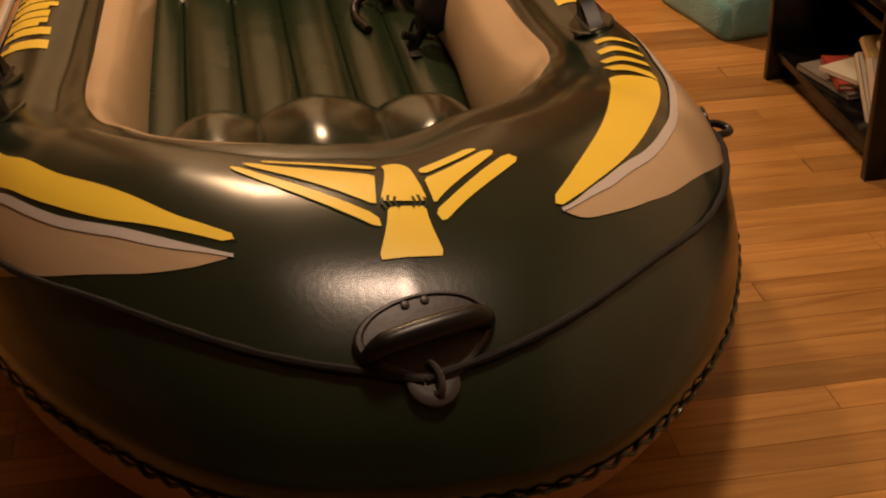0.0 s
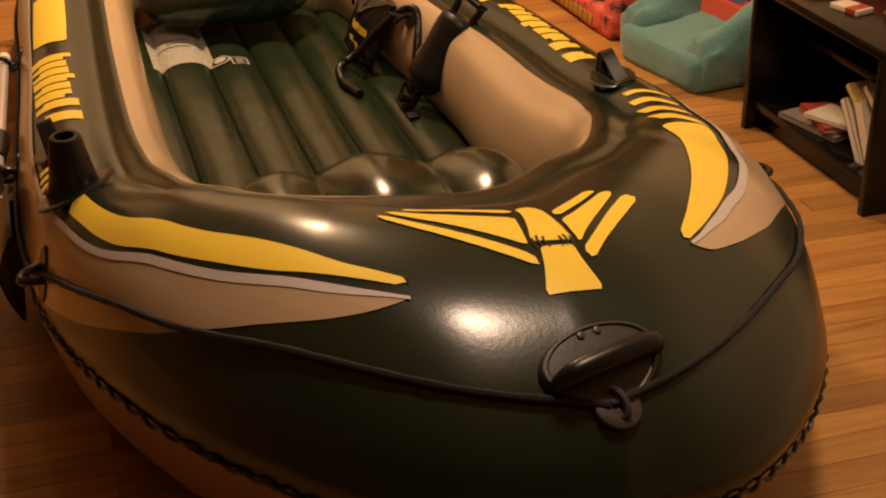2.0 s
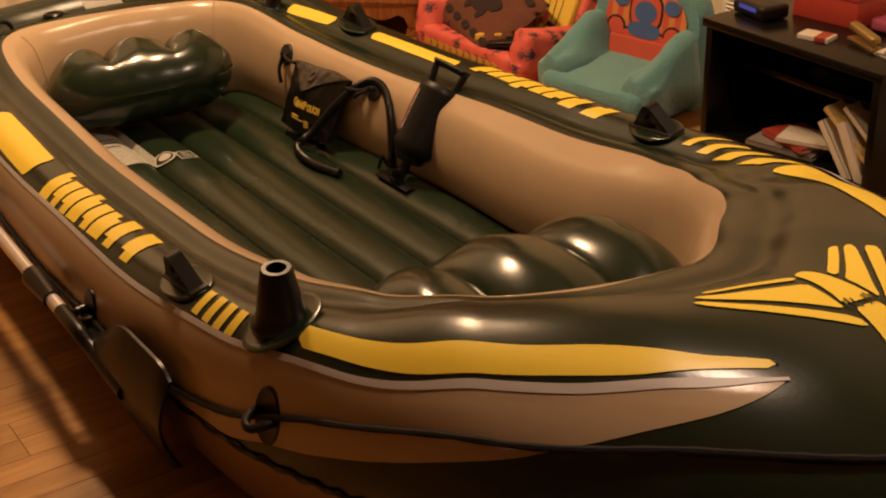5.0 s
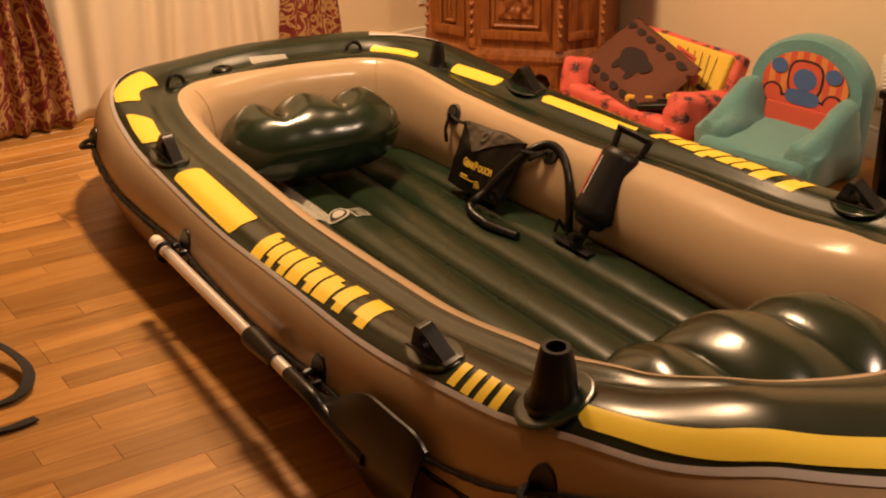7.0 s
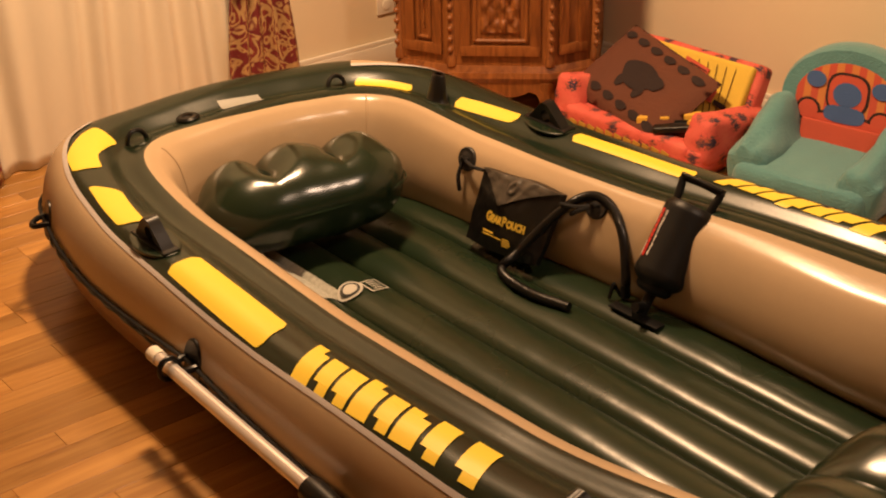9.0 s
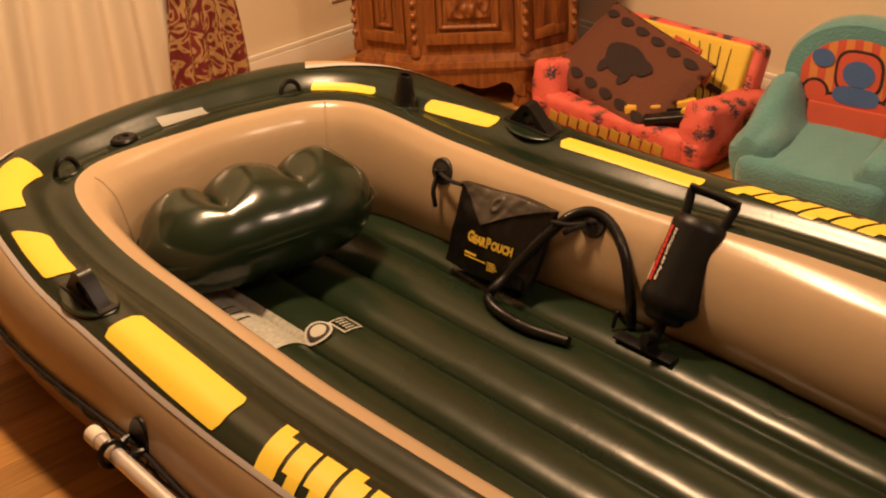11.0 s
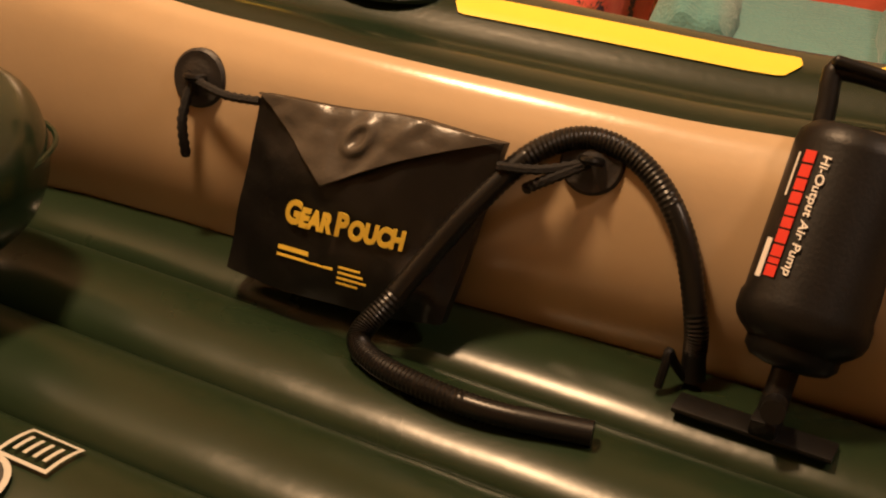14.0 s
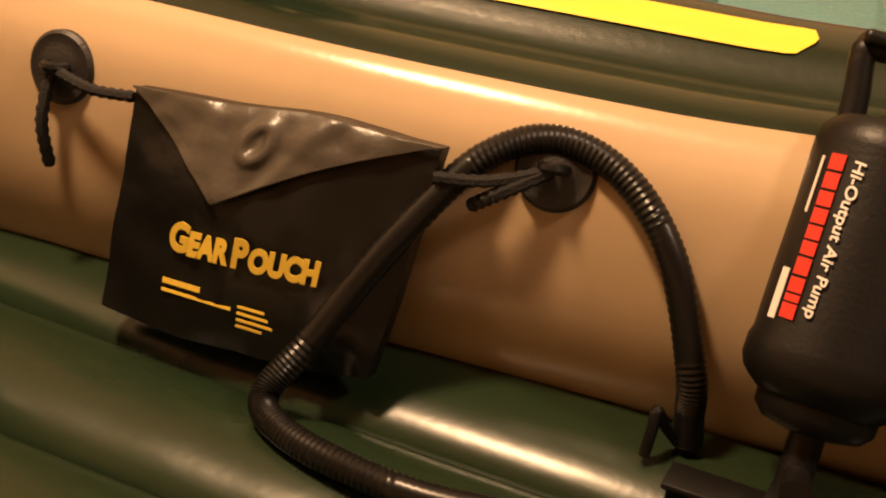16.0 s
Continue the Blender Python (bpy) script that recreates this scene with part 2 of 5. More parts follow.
def decal(name, a, b, material, d=0.002, nu=24, nv=8, label="", parent=None, corner=0.0):
    """A thin print between two plan curves a and b, laid on the deck."""
    ea, eb = spline([(*p, 0) for p in a], max(2, nu // (len(a) - 1))), spline([(*p, 0) for p in b], max(2, nu // (len(b) - 1)))
    rows = []
    if corner:
        # round the four corners
        mids = [(p + q) / 2 for p, q in zip(ea, eb)]
        run = [0.0]
        for p, q in zip(mids, mids[1:]):
            run.append(run[-1] + (q - p).length)
        for k, (p, q) in enumerate(zip(ea, eb)):
            e = min(run[k], run[-1] - run[k])
            if e < corner:
                cut = corner - math.sqrt(max(0, corner ** 2 - (corner - e) ** 2))
                w = (q - p).normalized() * cut
                ea[k], eb[k] = p + w, q - w
    for p, q in zip(ea, eb):
        rows.append([drop(p.x + (q.x - p.x) * k / nv, p.y + (q.y - p.y) * k / nv, d)[0] for k in range(nv + 1)])
    bm = grid(rows)
    for f in bm.faces:
        f.normal_update()
        if f.normal.z < 0:
            f.normal_flip()
    return part(name, bm, material, parent or boat, label)


def flip(pts, sign):
    """Port prints as given, starboard ones mirrored in the boat's middle line."""
    return [(x + 2 * bend(y), y) if sign > 0 else (-x, y) for x, y in pts]


# the grey line along the deck's edge, in plan, for each side
GLINES = {-1: [(0.206, 0.136), (0.290, 0.180), (0.373, 0.243), (0.443, 0.316), (0.512, 0.422), (0.566, 0.520), (0.617, 0.680), (0.652, 0.905), (0.666, 1.15), (0.667, 1.43), (0.655, 1.80), (0.648, 2.16),
               (0.640, 2.40), (0.627, 2.66), (0.585, 2.93), (0.50, 3.11), (0.41, 3.17)],
          1: [(0.228, 0.207), (0.268, 0.243), (0.322, 0.297), (0.416, 0.412), (0.494, 0.545), (0.554, 0.710), (0.592, 0.88), (0.614, 1.10), (0.622, 1.43), (0.610, 1.80), (0.598, 2.16),
              (0.578, 2.40), (0.545, 2.66), (0.490, 2.86), (0.40, 2.99), (0.32, 3.05)]}


# the tan side panel's lower edge near the bow
LOWS = {-1: [(-0.210, 0.139, 0.525), (-0.263, 0.135, 0.514), (-0.366, 0.177, 0.494), (-0.484, 0.277, 0.447), (-0.563, 0.391, 0.395), (-0.654, 0.653, 0.296), (-0.690, 0.93, 0.220)],
        1: [(0.231, 0.208, 0.502), (0.248, 0.196, 0.494), (0.312, 0.227, 0.482), (0.397, 0.296, 0.461), (0.511, 0.427, 0.419), (0.605, 0.600, 0.340), (0.664, 0.78, 0.270), (0.680, 1.0, 0.210)]}


def low_edge(s, sign, line, top):
    """How far up the hull the panel's lower edge lies."""
    best = (9, V_SEAM)
    for k in range(81):
        v = V_SEAM + (top - V_SEAM) * k / 80
        p = hull(s, v, sign)
        d = min((p - q).length for q in line)
        if d < best[0]:
            best = (d, v)
    return best[1] if hull(s, V_SEAM, sign).y < line[-1].y - 0.1 else V_SEAM + 0.004


def grey_v(s, sign, line):
    best = (9, 0)
    for k in range(121):
        v = V_SEAM + (9.0 * VK - V_SEAM) * k / 120
        p = hull(s, v, sign)
        p.x = abs(p.x)
        for a, b in zip(line, line[1:]):
            ex, ey = b.x - a.x, b.y - a.y
            f = min(1, max(0, ((p.x - a.x) * ex + (p.y - a.y) * ey) / (ex * ex + ey * ey)))
            d = (p.x - a.x - f * ex) ** 2 + (p.y - a.y - f * ey) ** 2
            if d < best[0]:
                best = (d, v)
    return best[1], math.sqrt(best[0])


S_STEP = 200
GVS = {}
for sign, pts in GLINES.items():
    line = spline([(x, y, 0) for x, y in pts], 8)
    gv = [(k / S_STEP, *grey_v(k / S_STEP, sign, line)) for k in range(S_STEP + 1)]
    gv = [(s, v) for s, v, d in gv if d < 0.006]
    for _ in range(6):
        gv = [gv[0]] + [(b[0], (a[1] + 2 * b[1] + c[1]) / 4) for a, b, c in zip(gv, gv[1:], gv[2:])] + [gv[-1]]
    low = spline(LOWS[sign], 12)
    lv = [low_edge(s, sign, low, v) for s, v in gv]
    for _ in range(5):
        lv = [lv[0]] + [(a + 2 * b + c) / 4 for a, b, c in zip(lv, lv[1:], lv[2:])] + [lv[-1]]
    GVS[sign] = [(s, v, w) for (s, v), w in zip(gv, lv)]


def side_strip(name, lo, hi, material, sign, d, n, label):
    rows = []
    s0 = GVS[sign][0][0]
    for s, v, low in GVS[sign]:
        v0, v1 = lo(s, v, low, s0), hi(s, v, low, s0)
        rows.append([hull_off(s, v0 + (v1 - v0) * k / n, sign, d) for k in range(n + 1)])
    bm = grid(rows, flip=sign < 0)
    return part(name, bm, material, boat, label)


def tip_w(s, s0):
    return 0.25 + 0.55 * smooth01((s - s0) / 0.06) + 0.8 * smooth01((s - s0 - 0.05) / 0.35)


for sign in (1, -1):
    side_strip("side_panel", lambda s, v, low, s0: low, lambda s, v, low, s0: v - 0.001, TAN, sign, 0.0015, 14, "tan vinyl side panel")
    side_strip("trim_line", lambda s, v, low, s0: v - 0.0046 * tip_w(s, s0), lambda s, v, low, s0: v + 0.0046 * tip_w(s, s0), GREY, sign, 0.003, 3, "pale grey printed line")

# yellow prints on both sides of the deck
FLASHES = {-1: ([(0.207, 0.154), (0.291, 0.205), (0.367, 0.256), (0.438, 0.334), (0.504, 0.430), (0.558, 0.532), (0.604, 0.691), (0.620, 0.78)], [(0.201, 0.167), (0.240, 0.195), (0.292, 0.237), (0.372, 0.326), (0.438, 0.406), (0.496, 0.502), (0.535, 0.575), (0.574, 0.702), (0.588, 0.78)]),
           1: ([(0.225, 0.214), (0.295, 0.283), (0.375, 0.386), (0.460, 0.535), (0.528, 0.700), (0.550, 0.785)], [(0.221, 0.232), (0.275, 0.315), (0.338, 0.430), (0.394, 0.560), (0.446, 0.720), (0.468, 0.805)])}
for sign in (1, -1):
    outer, inner = [[(x * sign, y) for x, y in edge] for edge in FLASHES[sign]]
    decal("bow_flash", outer, inner, YELLOW, nu=42, label="yellow printed bow flash", corner=0.010)
    if sign < 0:
        for y in (0.935, 0.975, 1.015, 1.058):
            decal("slanted_stripe", [(-0.656, y + 0.012), (-0.635, y + 0.012), (-0.612, y + 0.018)], [(-0.656, y - 0.012), (-0.635, y - 0.012), (-0.612, y - 0.008)], YELLOW, nu=8, nv=3)
    else:
        for y0, y1, x in ((1.118, 1.092, 0.530), (1.062, 1.030, 0.520), (1.000, 0.950, 0.508), (0.915, 0.850, 0.490)):
            decal("slanted_stripe", [(x, y0), (x + 0.032, y0 - 0.030), (x + 0.064, y0 - 0.085)], [(x, y1), (x + 0.030, y1 - 0.026), (x + 0.062, y1 - 0.070)], YELLOW, nu=8, nv=3)
    patches = ((([(0.643, 2.012), (0.636, 2.20), (0.627, 2.395)], [(0.562, 2.03), (0.554, 2.21), (0.548, 2.397)], 44, 0.014),
                ([(0.610, 2.636), (0.598, 2.74), (0.580, 2.845)], [(0.552, 2.620), (0.542, 2.70), (0.526, 2.785)], 30, 0.014),
                ([(0.575, 2.93), (0.545, 3.02), (0.475, 3.10), (0.42, 3.13)], [(0.510, 2.91), (0.485, 2.98), (0.435, 3.03), (0.40, 3.05)], 36, 0.012)) if sign < 0 else
               (([(-0.548, 1.978), (-0.530, 2.16), (-0.508, 2.345)], [(-0.514, 1.985), (-0.496, 2.16), (-0.476, 2.342)], 44, 0.014),
                ([(-0.487, 2.525), (-0.468, 2.63), (-0.442, 2.73)], [(-0.455, 2.53), (-0.436, 2.63), (-0.412, 2.725)], 30, 0.014),
                ([(-0.398, 2.87), (-0.365, 2.94), (-0.306, 3.01)], [(-0.370, 2.86), (-0.335, 2.93), (-0.280, 2.99)], 36, 0.012)))
    for outer, inner, nu, cn in patches:
        decal("deck_patch", [(-x, y) for x, y in outer], [(-x, y) for x, y in inner], YELLOW, nu=nu, corner=cn, label="yellow printed deck patch")


def bird():
    """A bold yellow bird emblem, plain shapes."""
    feathers = (([(-0.200, 0.358), (-0.145, 0.300), (-0.085, 0.243), (-0.030, 0.188)], [(-0.205, 0.342), (-0.150, 0.278), (-0.090, 0.218), (-0.029, 0.158)]),
                ([(-0.188, 0.374), (-0.130, 0.350), (-0.075, 0.328), (-0.022, 0.308)], [(-0.190, 0.364), (-0.122, 0.302), (-0.072, 0.255), (-0.030, 0.212)]),
                ([(-0.160, 0.386), (-0.090, 0.370), (-0.016, 0.346)], [(-0.168, 0.378), (-0.095, 0.358), (-0.018, 0.330)]),
                ([(0.198, 0.354), (0.145, 0.288), (0.095, 0.226), (0.054, 0.170)], [(0.180, 0.374), (0.126, 0.304), (0.082, 0.244), (0.046, 0.196)]),
                ([(0.168, 0.384), (0.116, 0.312), (0.076, 0.258), (0.048, 0.214)], [(0.152, 0.394), (0.106, 0.346), (0.072, 0.312), (0.044, 0.288)]),
                ([(0.143, 0.398), (0.100, 0.354), (0.046, 0.304)], [(0.126, 0.404), (0.084, 0.364), (0.038, 0.322)]))
    def lay(pts):
        return [(x + 0.011 * (1 - abs(x) / 0.2), 0.107 + (y - 0.098) * 0.86) for x, y in pts]
    for a, b in feathers:
        decal("emblem_feather", lay(a), lay(b), YELLOW, nu=18, nv=4, corner=0.005)
    decal("emblem_body", lay([(-0.010, 0.350), (-0.008, 0.325), (-0.013, 0.280), (-0.024, 0.222)]), lay([(0.012, 0.358), (0.027, 0.335), (0.034, 0.280), (0.040, 0.222)]), YELLOW, nu=18, nv=5, corner=0.006)
    decal("emblem_tail", lay([(-0.016, 0.207), (-0.024, 0.16), (-0.040, 0.098)]), lay([(0.034, 0.210), (0.036, 0.165), (0.045, 0.104)]), YELLOW, nu=12, nv=5, corner=0.004)

    for sx in (-1, 1):
        for dx, y0, y1 in ((0.010, 0.232, 0.204), (0.018, 0.236, 0.206), (0.026, 0.230, 0.204)):
            decal("emblem_line", lay([(0.007 + sx * dx, y0), (0.007 + sx * (dx + 0.002), (y0 + y1) / 2), (0.007 + sx * (dx - 0.002), y1)]), lay([(0.007 + sx * (dx + 0.0035), y0), (0.007 + sx * (dx + 0.0055), (y0 + y1) / 2), (0.007 + sx * (dx + 0.001), y1)]), BOWGREEN, d=0.0032, nu=6, nv=1)


bird()


# plain blocks in place of the name: width along the line of print, height across it, and the side of a dark nick
BLOCKS = ((0.058, 1.0, 1), (0.052, 0.86, -1), (0.056, 0.88, -1), (0.062, 1.0, 1), (0.054, 0.86, -1), (0.068, 0.86, 1), (0.058, 0.98, -1), (0.026, 0, 0), (0.066, 1.0, -1))


def name_print(sign):
    """Slanted yellow blocks with dark nicks, where the name is printed along the deck."""
    y = 1.912
    for w, tall, nick in BLOCKS:
        lo, hi = (0.652, 0.560) if sign < 0 else (0.622, 0.574)

        def quad(f0, f1, g0, g1):
            # f along the line of print, g across it; the print leans
            def at(f, g):
                return (lo + (hi - lo) * g, y - w * f + 0.016 - 0.036 * (1 - g))
            decal("printed_block", flip([at(f0, g0), at(f0, (g0 + g1) / 2), at(f0, g1)], sign), flip([at(f1, g0), at(f1, (g0 + g1) / 2), at(f1, g1)], sign), YELLOW, nu=4, nv=2)
        if tall:
            quad(0, 0.88, 0.18 if nick < 0 else 0, tall * (1 if nick < 0 else 0.8))
            quad(0.30, 0.88, 0, 0.18) if nick < 0 else quad(0, 0.55, tall * 0.8, tall)
        y -= w * 1.05


for sign in (1, -1):
    name_print(sign)

# stern fittings
decal("maker_strip", [(-0.085, 3.100), (0.03, 3.080)], [(-0.085, 3.065), (0.03, 3.045)], mat("grey_label", (0.30, 0.30, 0.27), 0.5, 0.15, 30), nu=10, nv=3, label="grey printed strip")


def frame_on(n, p, along=Vector((0, 1, 0))):
    a = (along - n * along.dot(n)).normalized()
    m = Matrix((a.cross(n), a, n)).transposed().to_4x4()
    return Matrix.Translation(p) @ m


def deck_frame(x, y, along=(0, 1, 0)):
    p, n = drop(x, y, 0.0)
    return frame_on(n, p, Vector(along))


def disc_patch(m, r, material=None, parent=None, name="fitting_patch", ry=None):
    bm = lathe([(r, -0.003), (r * 1.0, 0.002), (r * 0.93, 0.004), (r * 0.88, 0.0035)], 36, m @ Matrix.Diagonal((1, (ry or r) / r, 1, 1)))
    return part(name, bm, material or GREEN, parent or boat)


def cone_lock(x, y, k=1.0):
    m = deck_frame(x, y)
    m = Matrix.Translation(m.translation) @ pose(0, 0, 0, 4, -3 if x < 0 else 3, 0)
    disc_patch(deck_frame(x, y), 0.072 * k * k)
    m = m @ Matrix.Diagonal((k * k, k, k, 1))
    o = part("oarlock_cone", lathe([(0.050, -0.008), (0.050, 0.003), (0.043, 0.009), (0.0385, 0.03), (0.0265, 0.098), (0.0235, 0.102), (0.0165, 0.102), (0.0155, 0.04)], 32, m), BLACK, boat, "black plastic oarlock cone")
    return o


def bracket_lock(x, y, h=0.062):
    """A black triangular bracket with a hole, standing on a round patch."""
    m = deck_frame(x, y)
    disc_patch(m, 0.046, ry=0.080)
    bm = bmesh.new()
    outer = spline([(-0.072, 0, 0), (-0.06, 0.008, 0), (-0.016, h - 0.006, 0), (0, h, 0), (0.016, h - 0.006, 0), (0.06, 0.008, 0), (0.072, 0, 0)], 4)
    inner = [Vector((0.016 * math.cos(a), 0.026 + 0.016 * math.sin(a), 0)) for a in [math.pi * 1.22 - 2 * math.pi * k / (len(outer) - 1) * 0.82 for k in range(len(outer))]]
    rows = []
    for w in (-0.014, 0.014):
        rows.append([m @ Vector((w, p.x, p.y)) for p in outer])
        rows.append([m @ Vector((w * 0.8, p.x, p.y)) for p in inner])
    grid([rows[0], rows[2], rows[3], rows[1]], closed_u=True, bm=bm)
    add_box(bm, (0.038, 0.15, 0.006), m @ pose(0, 0, 0.004), 0.002)
    bmesh.ops.recalc_face_normals(bm, faces=bm.faces[:])
    return part("oarlock_bracket", bm, BLACK, boat, "black plastic triangular oarlock bracket")


cone_lock(-0.600, 0.835)
cone_lock(0.398, 2.772, 0.76)
bracket_lock(-0.622, 1.165)
bracket_lock(0.553, 1.225)
bracket_lock(-0.588, 2.510)
bracket_lock(0.498, 2.440)


def deck_ring(x, y, along=(1, 0, 0), r=0.022):
    m = deck_frame(x, y, along)
    disc_patch(m, 0.036)
    pts = [m @ Vector((0, r * math.cos(a) * 1.2, 0.004 + r * 1.3 * math.sin(a))) for a in [math.pi * k / 14 for k in range(15)]]
    part("tie_ring", tube(pts, 0.0065, 8), BLACK, boat, "black plastic tie ring")


deck_ring(-0.350, 3.04)
deck_ring(0.235, 3.005)
m = deck_frame(-0.185, 3.075)
disc_patch(m, 0.042, BOWGREEN)
part("air_valve", lathe([(0.031, 0), (0.031, 0.010), (0.026, 0.015), (0.014, 0.015), (0.012, 0.011), (0.004, 0.011)], 28, m), BLACK, boat, "black screw-in air valve")


# ---------------------------------------------------------------- side rings, seam and grab line
def s_at_y(y, v=V_SEAM):
    return min((abs(hull(k / 400, v).y - y), k / 400) for k in range(401))[1]


def v_at_z(s, z):
    top = 8.2 * VK
    return min((abs(hull(s, V_SEAM + (top - V_SEAM) * k / 200).z - z), V_SEAM + (top - V_SEAM) * k / 200) for k in range(201))[1]


def side_frame(s, v, sign):
    n = hull_normal(s, v, sign)
    p = hull(s, v, sign)
    if n.x * sign < 0 and abs(p.x) > 0.2:
        n = -n
    return frame_on(n, p, Vector((0, 0, 1)))


def side_ring(y, z, sign):
    s = s_at_y(y)
    v = v_at_z(s, z)
    m = side_frame(s, v, sign)
    disc_patch(m, 0.034, BLACK, ry=0.05)
    pts = [m @ Vector((0.026 * math.cos(a), -0.006 + 0.006 * math.cos(2 * a), 0.004 + 0.034 * math.sin(a))) for a in [math.pi * k / 14 for k in range(15)]]
    part("side_ring", tube(pts, 0.0075, 8), BLACK, boat, "black plastic side ring")
    return s, v


RINGS = [(0.76, 0.283), (1.47, 0.205), (2.20, 0.200), (2.86, 0.225)]
v_bow = v_at_z(0.0, 0.428)
for sign in (1, -1):
    knots = [(0.0, v_bow)]
    for y, z in RINGS:
        knots.append(side_ring(y, z + (0.03 if sign > 0 and y < 1 else 0), sign))
    knots.append((1.0, v_at_z(1.0, 0.2)))
    pts = []
    for (sa, va), (sb, vb) in zip(knots, knots[1:]):
        for k in range(30):
            f = k / 30
            lift = 0.056 * math.sin(math.pi * f) if sa < 0.01 else -0.018 * 4 * f * (1 - f)
            pts.append(hull_off(sa + (sb - sa) * f, va + (vb - va) * f + lift, sign, 0.0075))
    part("grab_line", tube(pts, 0.0046, 7, ribs=0.25), ROPE, boat, "black braided grab line")
    wave = []
    for k in range(901):
        s = k / 900
        wave.append(hull_off(s, V_SEAM + 0.0016 * math.sin(s * 450 + 2.5 * math.sin(s * 40)), sign, 0.003 + 0.0035 * (0.5 + 0.5 * math.sin(s * 450 + 1))))
    part("seam_flange", tube(wave, 0.0038, 6), BOWGREEN, boat, "wavy welded seam flange")

# bow handle and tow ring
hs, hv = 0.0, v_at_z(0.0, 0.468)
hn = hull_normal(0.0, hv, 1)
hm = pose(0.010, 0, 0) @ frame_on(hn if hn.z > 0 else -hn, hull(0.0, hv), Vector((0, 0, 1)))
GRIP = mat("grip_plastic", (0.035, 0.030, 0.030), 0.45, 0.15, 20, 0.1, 150)
bm = bmesh.new()
prof = [(1.0, -0.012), (1.0, 0.004), (0.96, 0.008), (0.90, 0.008), (0.86, 0.0045), (0.5, 0.005)]
rows = []
for r, z in prof:
    row = []
    for k in range(64):
        a = 2 * math.pi * k / 64
        sn = math.sin(a)
        fx, fy = 0.091 * math.cos(a) * (1 if sn > 0 else 1 - 0.35 * sn * sn), 0.046 * sn * (1.0 if sn > 0 else 1.55)
        px, py = fx * r, fy * r
        sag = -(px * px) * 0.9 - (py * py) * 0.9
        row.append(hm @ Vector((px, py, z + sag)))
    rows.append(row)
grid(rows, closed_v=True, bm=bm, flip=True)
bm.verts.ensure_lookup_table()
bm.faces.new([bm.verts[len(bm.verts) - 64 + k] for k in range(64)])
bmesh.ops.recalc_face_normals(bm, faces=bm.faces[:])
handle_plate = part("handle_plate", bm, GRIP, boat, "black ribbed oval handle plate")
bm = bmesh.new()
bar = [Vector((-0.078, -0.018, 0.0)), Vector((-0.068, -0.017, 0.020)), Vector((-0.05, -0.016, 0.027)), Vector((0, -0.014, 0.030)), Vector((0.05, -0.012, 0.027)), Vector((0.068, -0.012, 0.020)), Vector((0.078, -0.012, 0.0))]
tube([hm @ p for p in spline(bar, 6)], lambda f: 0.012 + 0.004 * math.sin(math.pi * f), 14, bm=bm)
part("carry_handle", bm, BLACK, handle_plate, "black plastic bow carry handle")
for dx in (-0.014, 0.012):
    part("rivet", lathe([(0.0062, 0), (0.0055, 0.004), (0.003, 0.005)], 12, hm @ pose(dx, 0.034, 0.002)), GRIP, handle_plate)
hm2 = pose(0.010, 0, 0) @ frame_on(hn if hn.z > 0 else -hn, hull(0.0, v_bow), Vector((0, 0, 1)))
tow_patch = part("tow_patch", lathe([(0.033, -0.004), (0.033, 0.003), (0.029, 0.005), (0.02, 0.005)], 28, hm2), GRIP, boat)
part("tow_ring", tube([hm2 @ Vector((0.006 * math.cos(a), 0.02 * math.sin(a), 0.006 + 0.008 * math.cos(a))) for a in [math.pi * 2 * k / 18 for k in range(19)]], 0.005, 8), GRIP, tow_patch, "grey plastic tow ring")

# inner corner seams of the well
for sign in (1, -1):
    s = 10.75 / 13
    part("corner_seam", tube([hull_off(s, V_TAN + (1 - V_TAN) * (0.03 + 0.72 * k / 20), sign, 0.0) for k in range(21)], 0.003, 6), TAN, boat)

# ---------------------------------------------------------------- inflated floor
FLOORV = mat("floor_vinyl", (0.0125, 0.023, 0.0105), 0.28, 0.12, 4, 0.06, 60, spec=0.42)
NT, TW, TX = 6, 0.136, -0.03


def floor_tube(k):
    x0 = (k - (NT - 1) / 2) * TW + TX
    y0, y1 = 0.60, 2.92
    rows = []
    n = 90
    for i in range(n + 1):
        y = y0 + (y1 - y0) * i / n
        e = min(1, math.sqrt(max(0.0, 1 - max(0, abs(i / n - 0.5) * 2 - 0.94) ** 2 / 0.06 ** 2)) + 0.02)
        wob = 0.003 * noise.noise(Vector((k * 3.1, y * 3, 0))) + 0.0016 * noise.noise(Vector((k * 5.7, y * 17, 4)))
        rows.append([Vector((x0 + math.cos(a) * TW * 0.51, y, 0.028 + (0.036 + wob) * e * math.sin(a))) for a in [2 * math.pi * j / 28 for j in range(28)]])
    bm = grid(rows, closed_v=True)
    bmesh.ops.recalc_face_normals(bm, faces=bm.faces[:])
    return part("floor_tube", bm, FLOORV, boat, "glossy dark green inflated floor tube")


for k in range(NT):
    floor_tube(k)


def floor_z(x):
    x = x - TX
    k = round(x / TW + (NT - 1) / 2)
    c = (x - (k - (NT - 1) / 2) * TW) / (TW * 0.51)
    return 0.028 + 0.037 * math.sqrt(max(0, 1 - c * c))


LABELM = mat("label_print", (0.27, 0.28, 0.24), 0.45, 0.5, 90, second=(0.42, 0.42, 0.37))
INK = mat("dark_ink", (0.02, 0.022, 0.02), 0.5)
PALE = mat("pale_ink", (0.46, 0.45, 0.40), 0.45, 0.05)


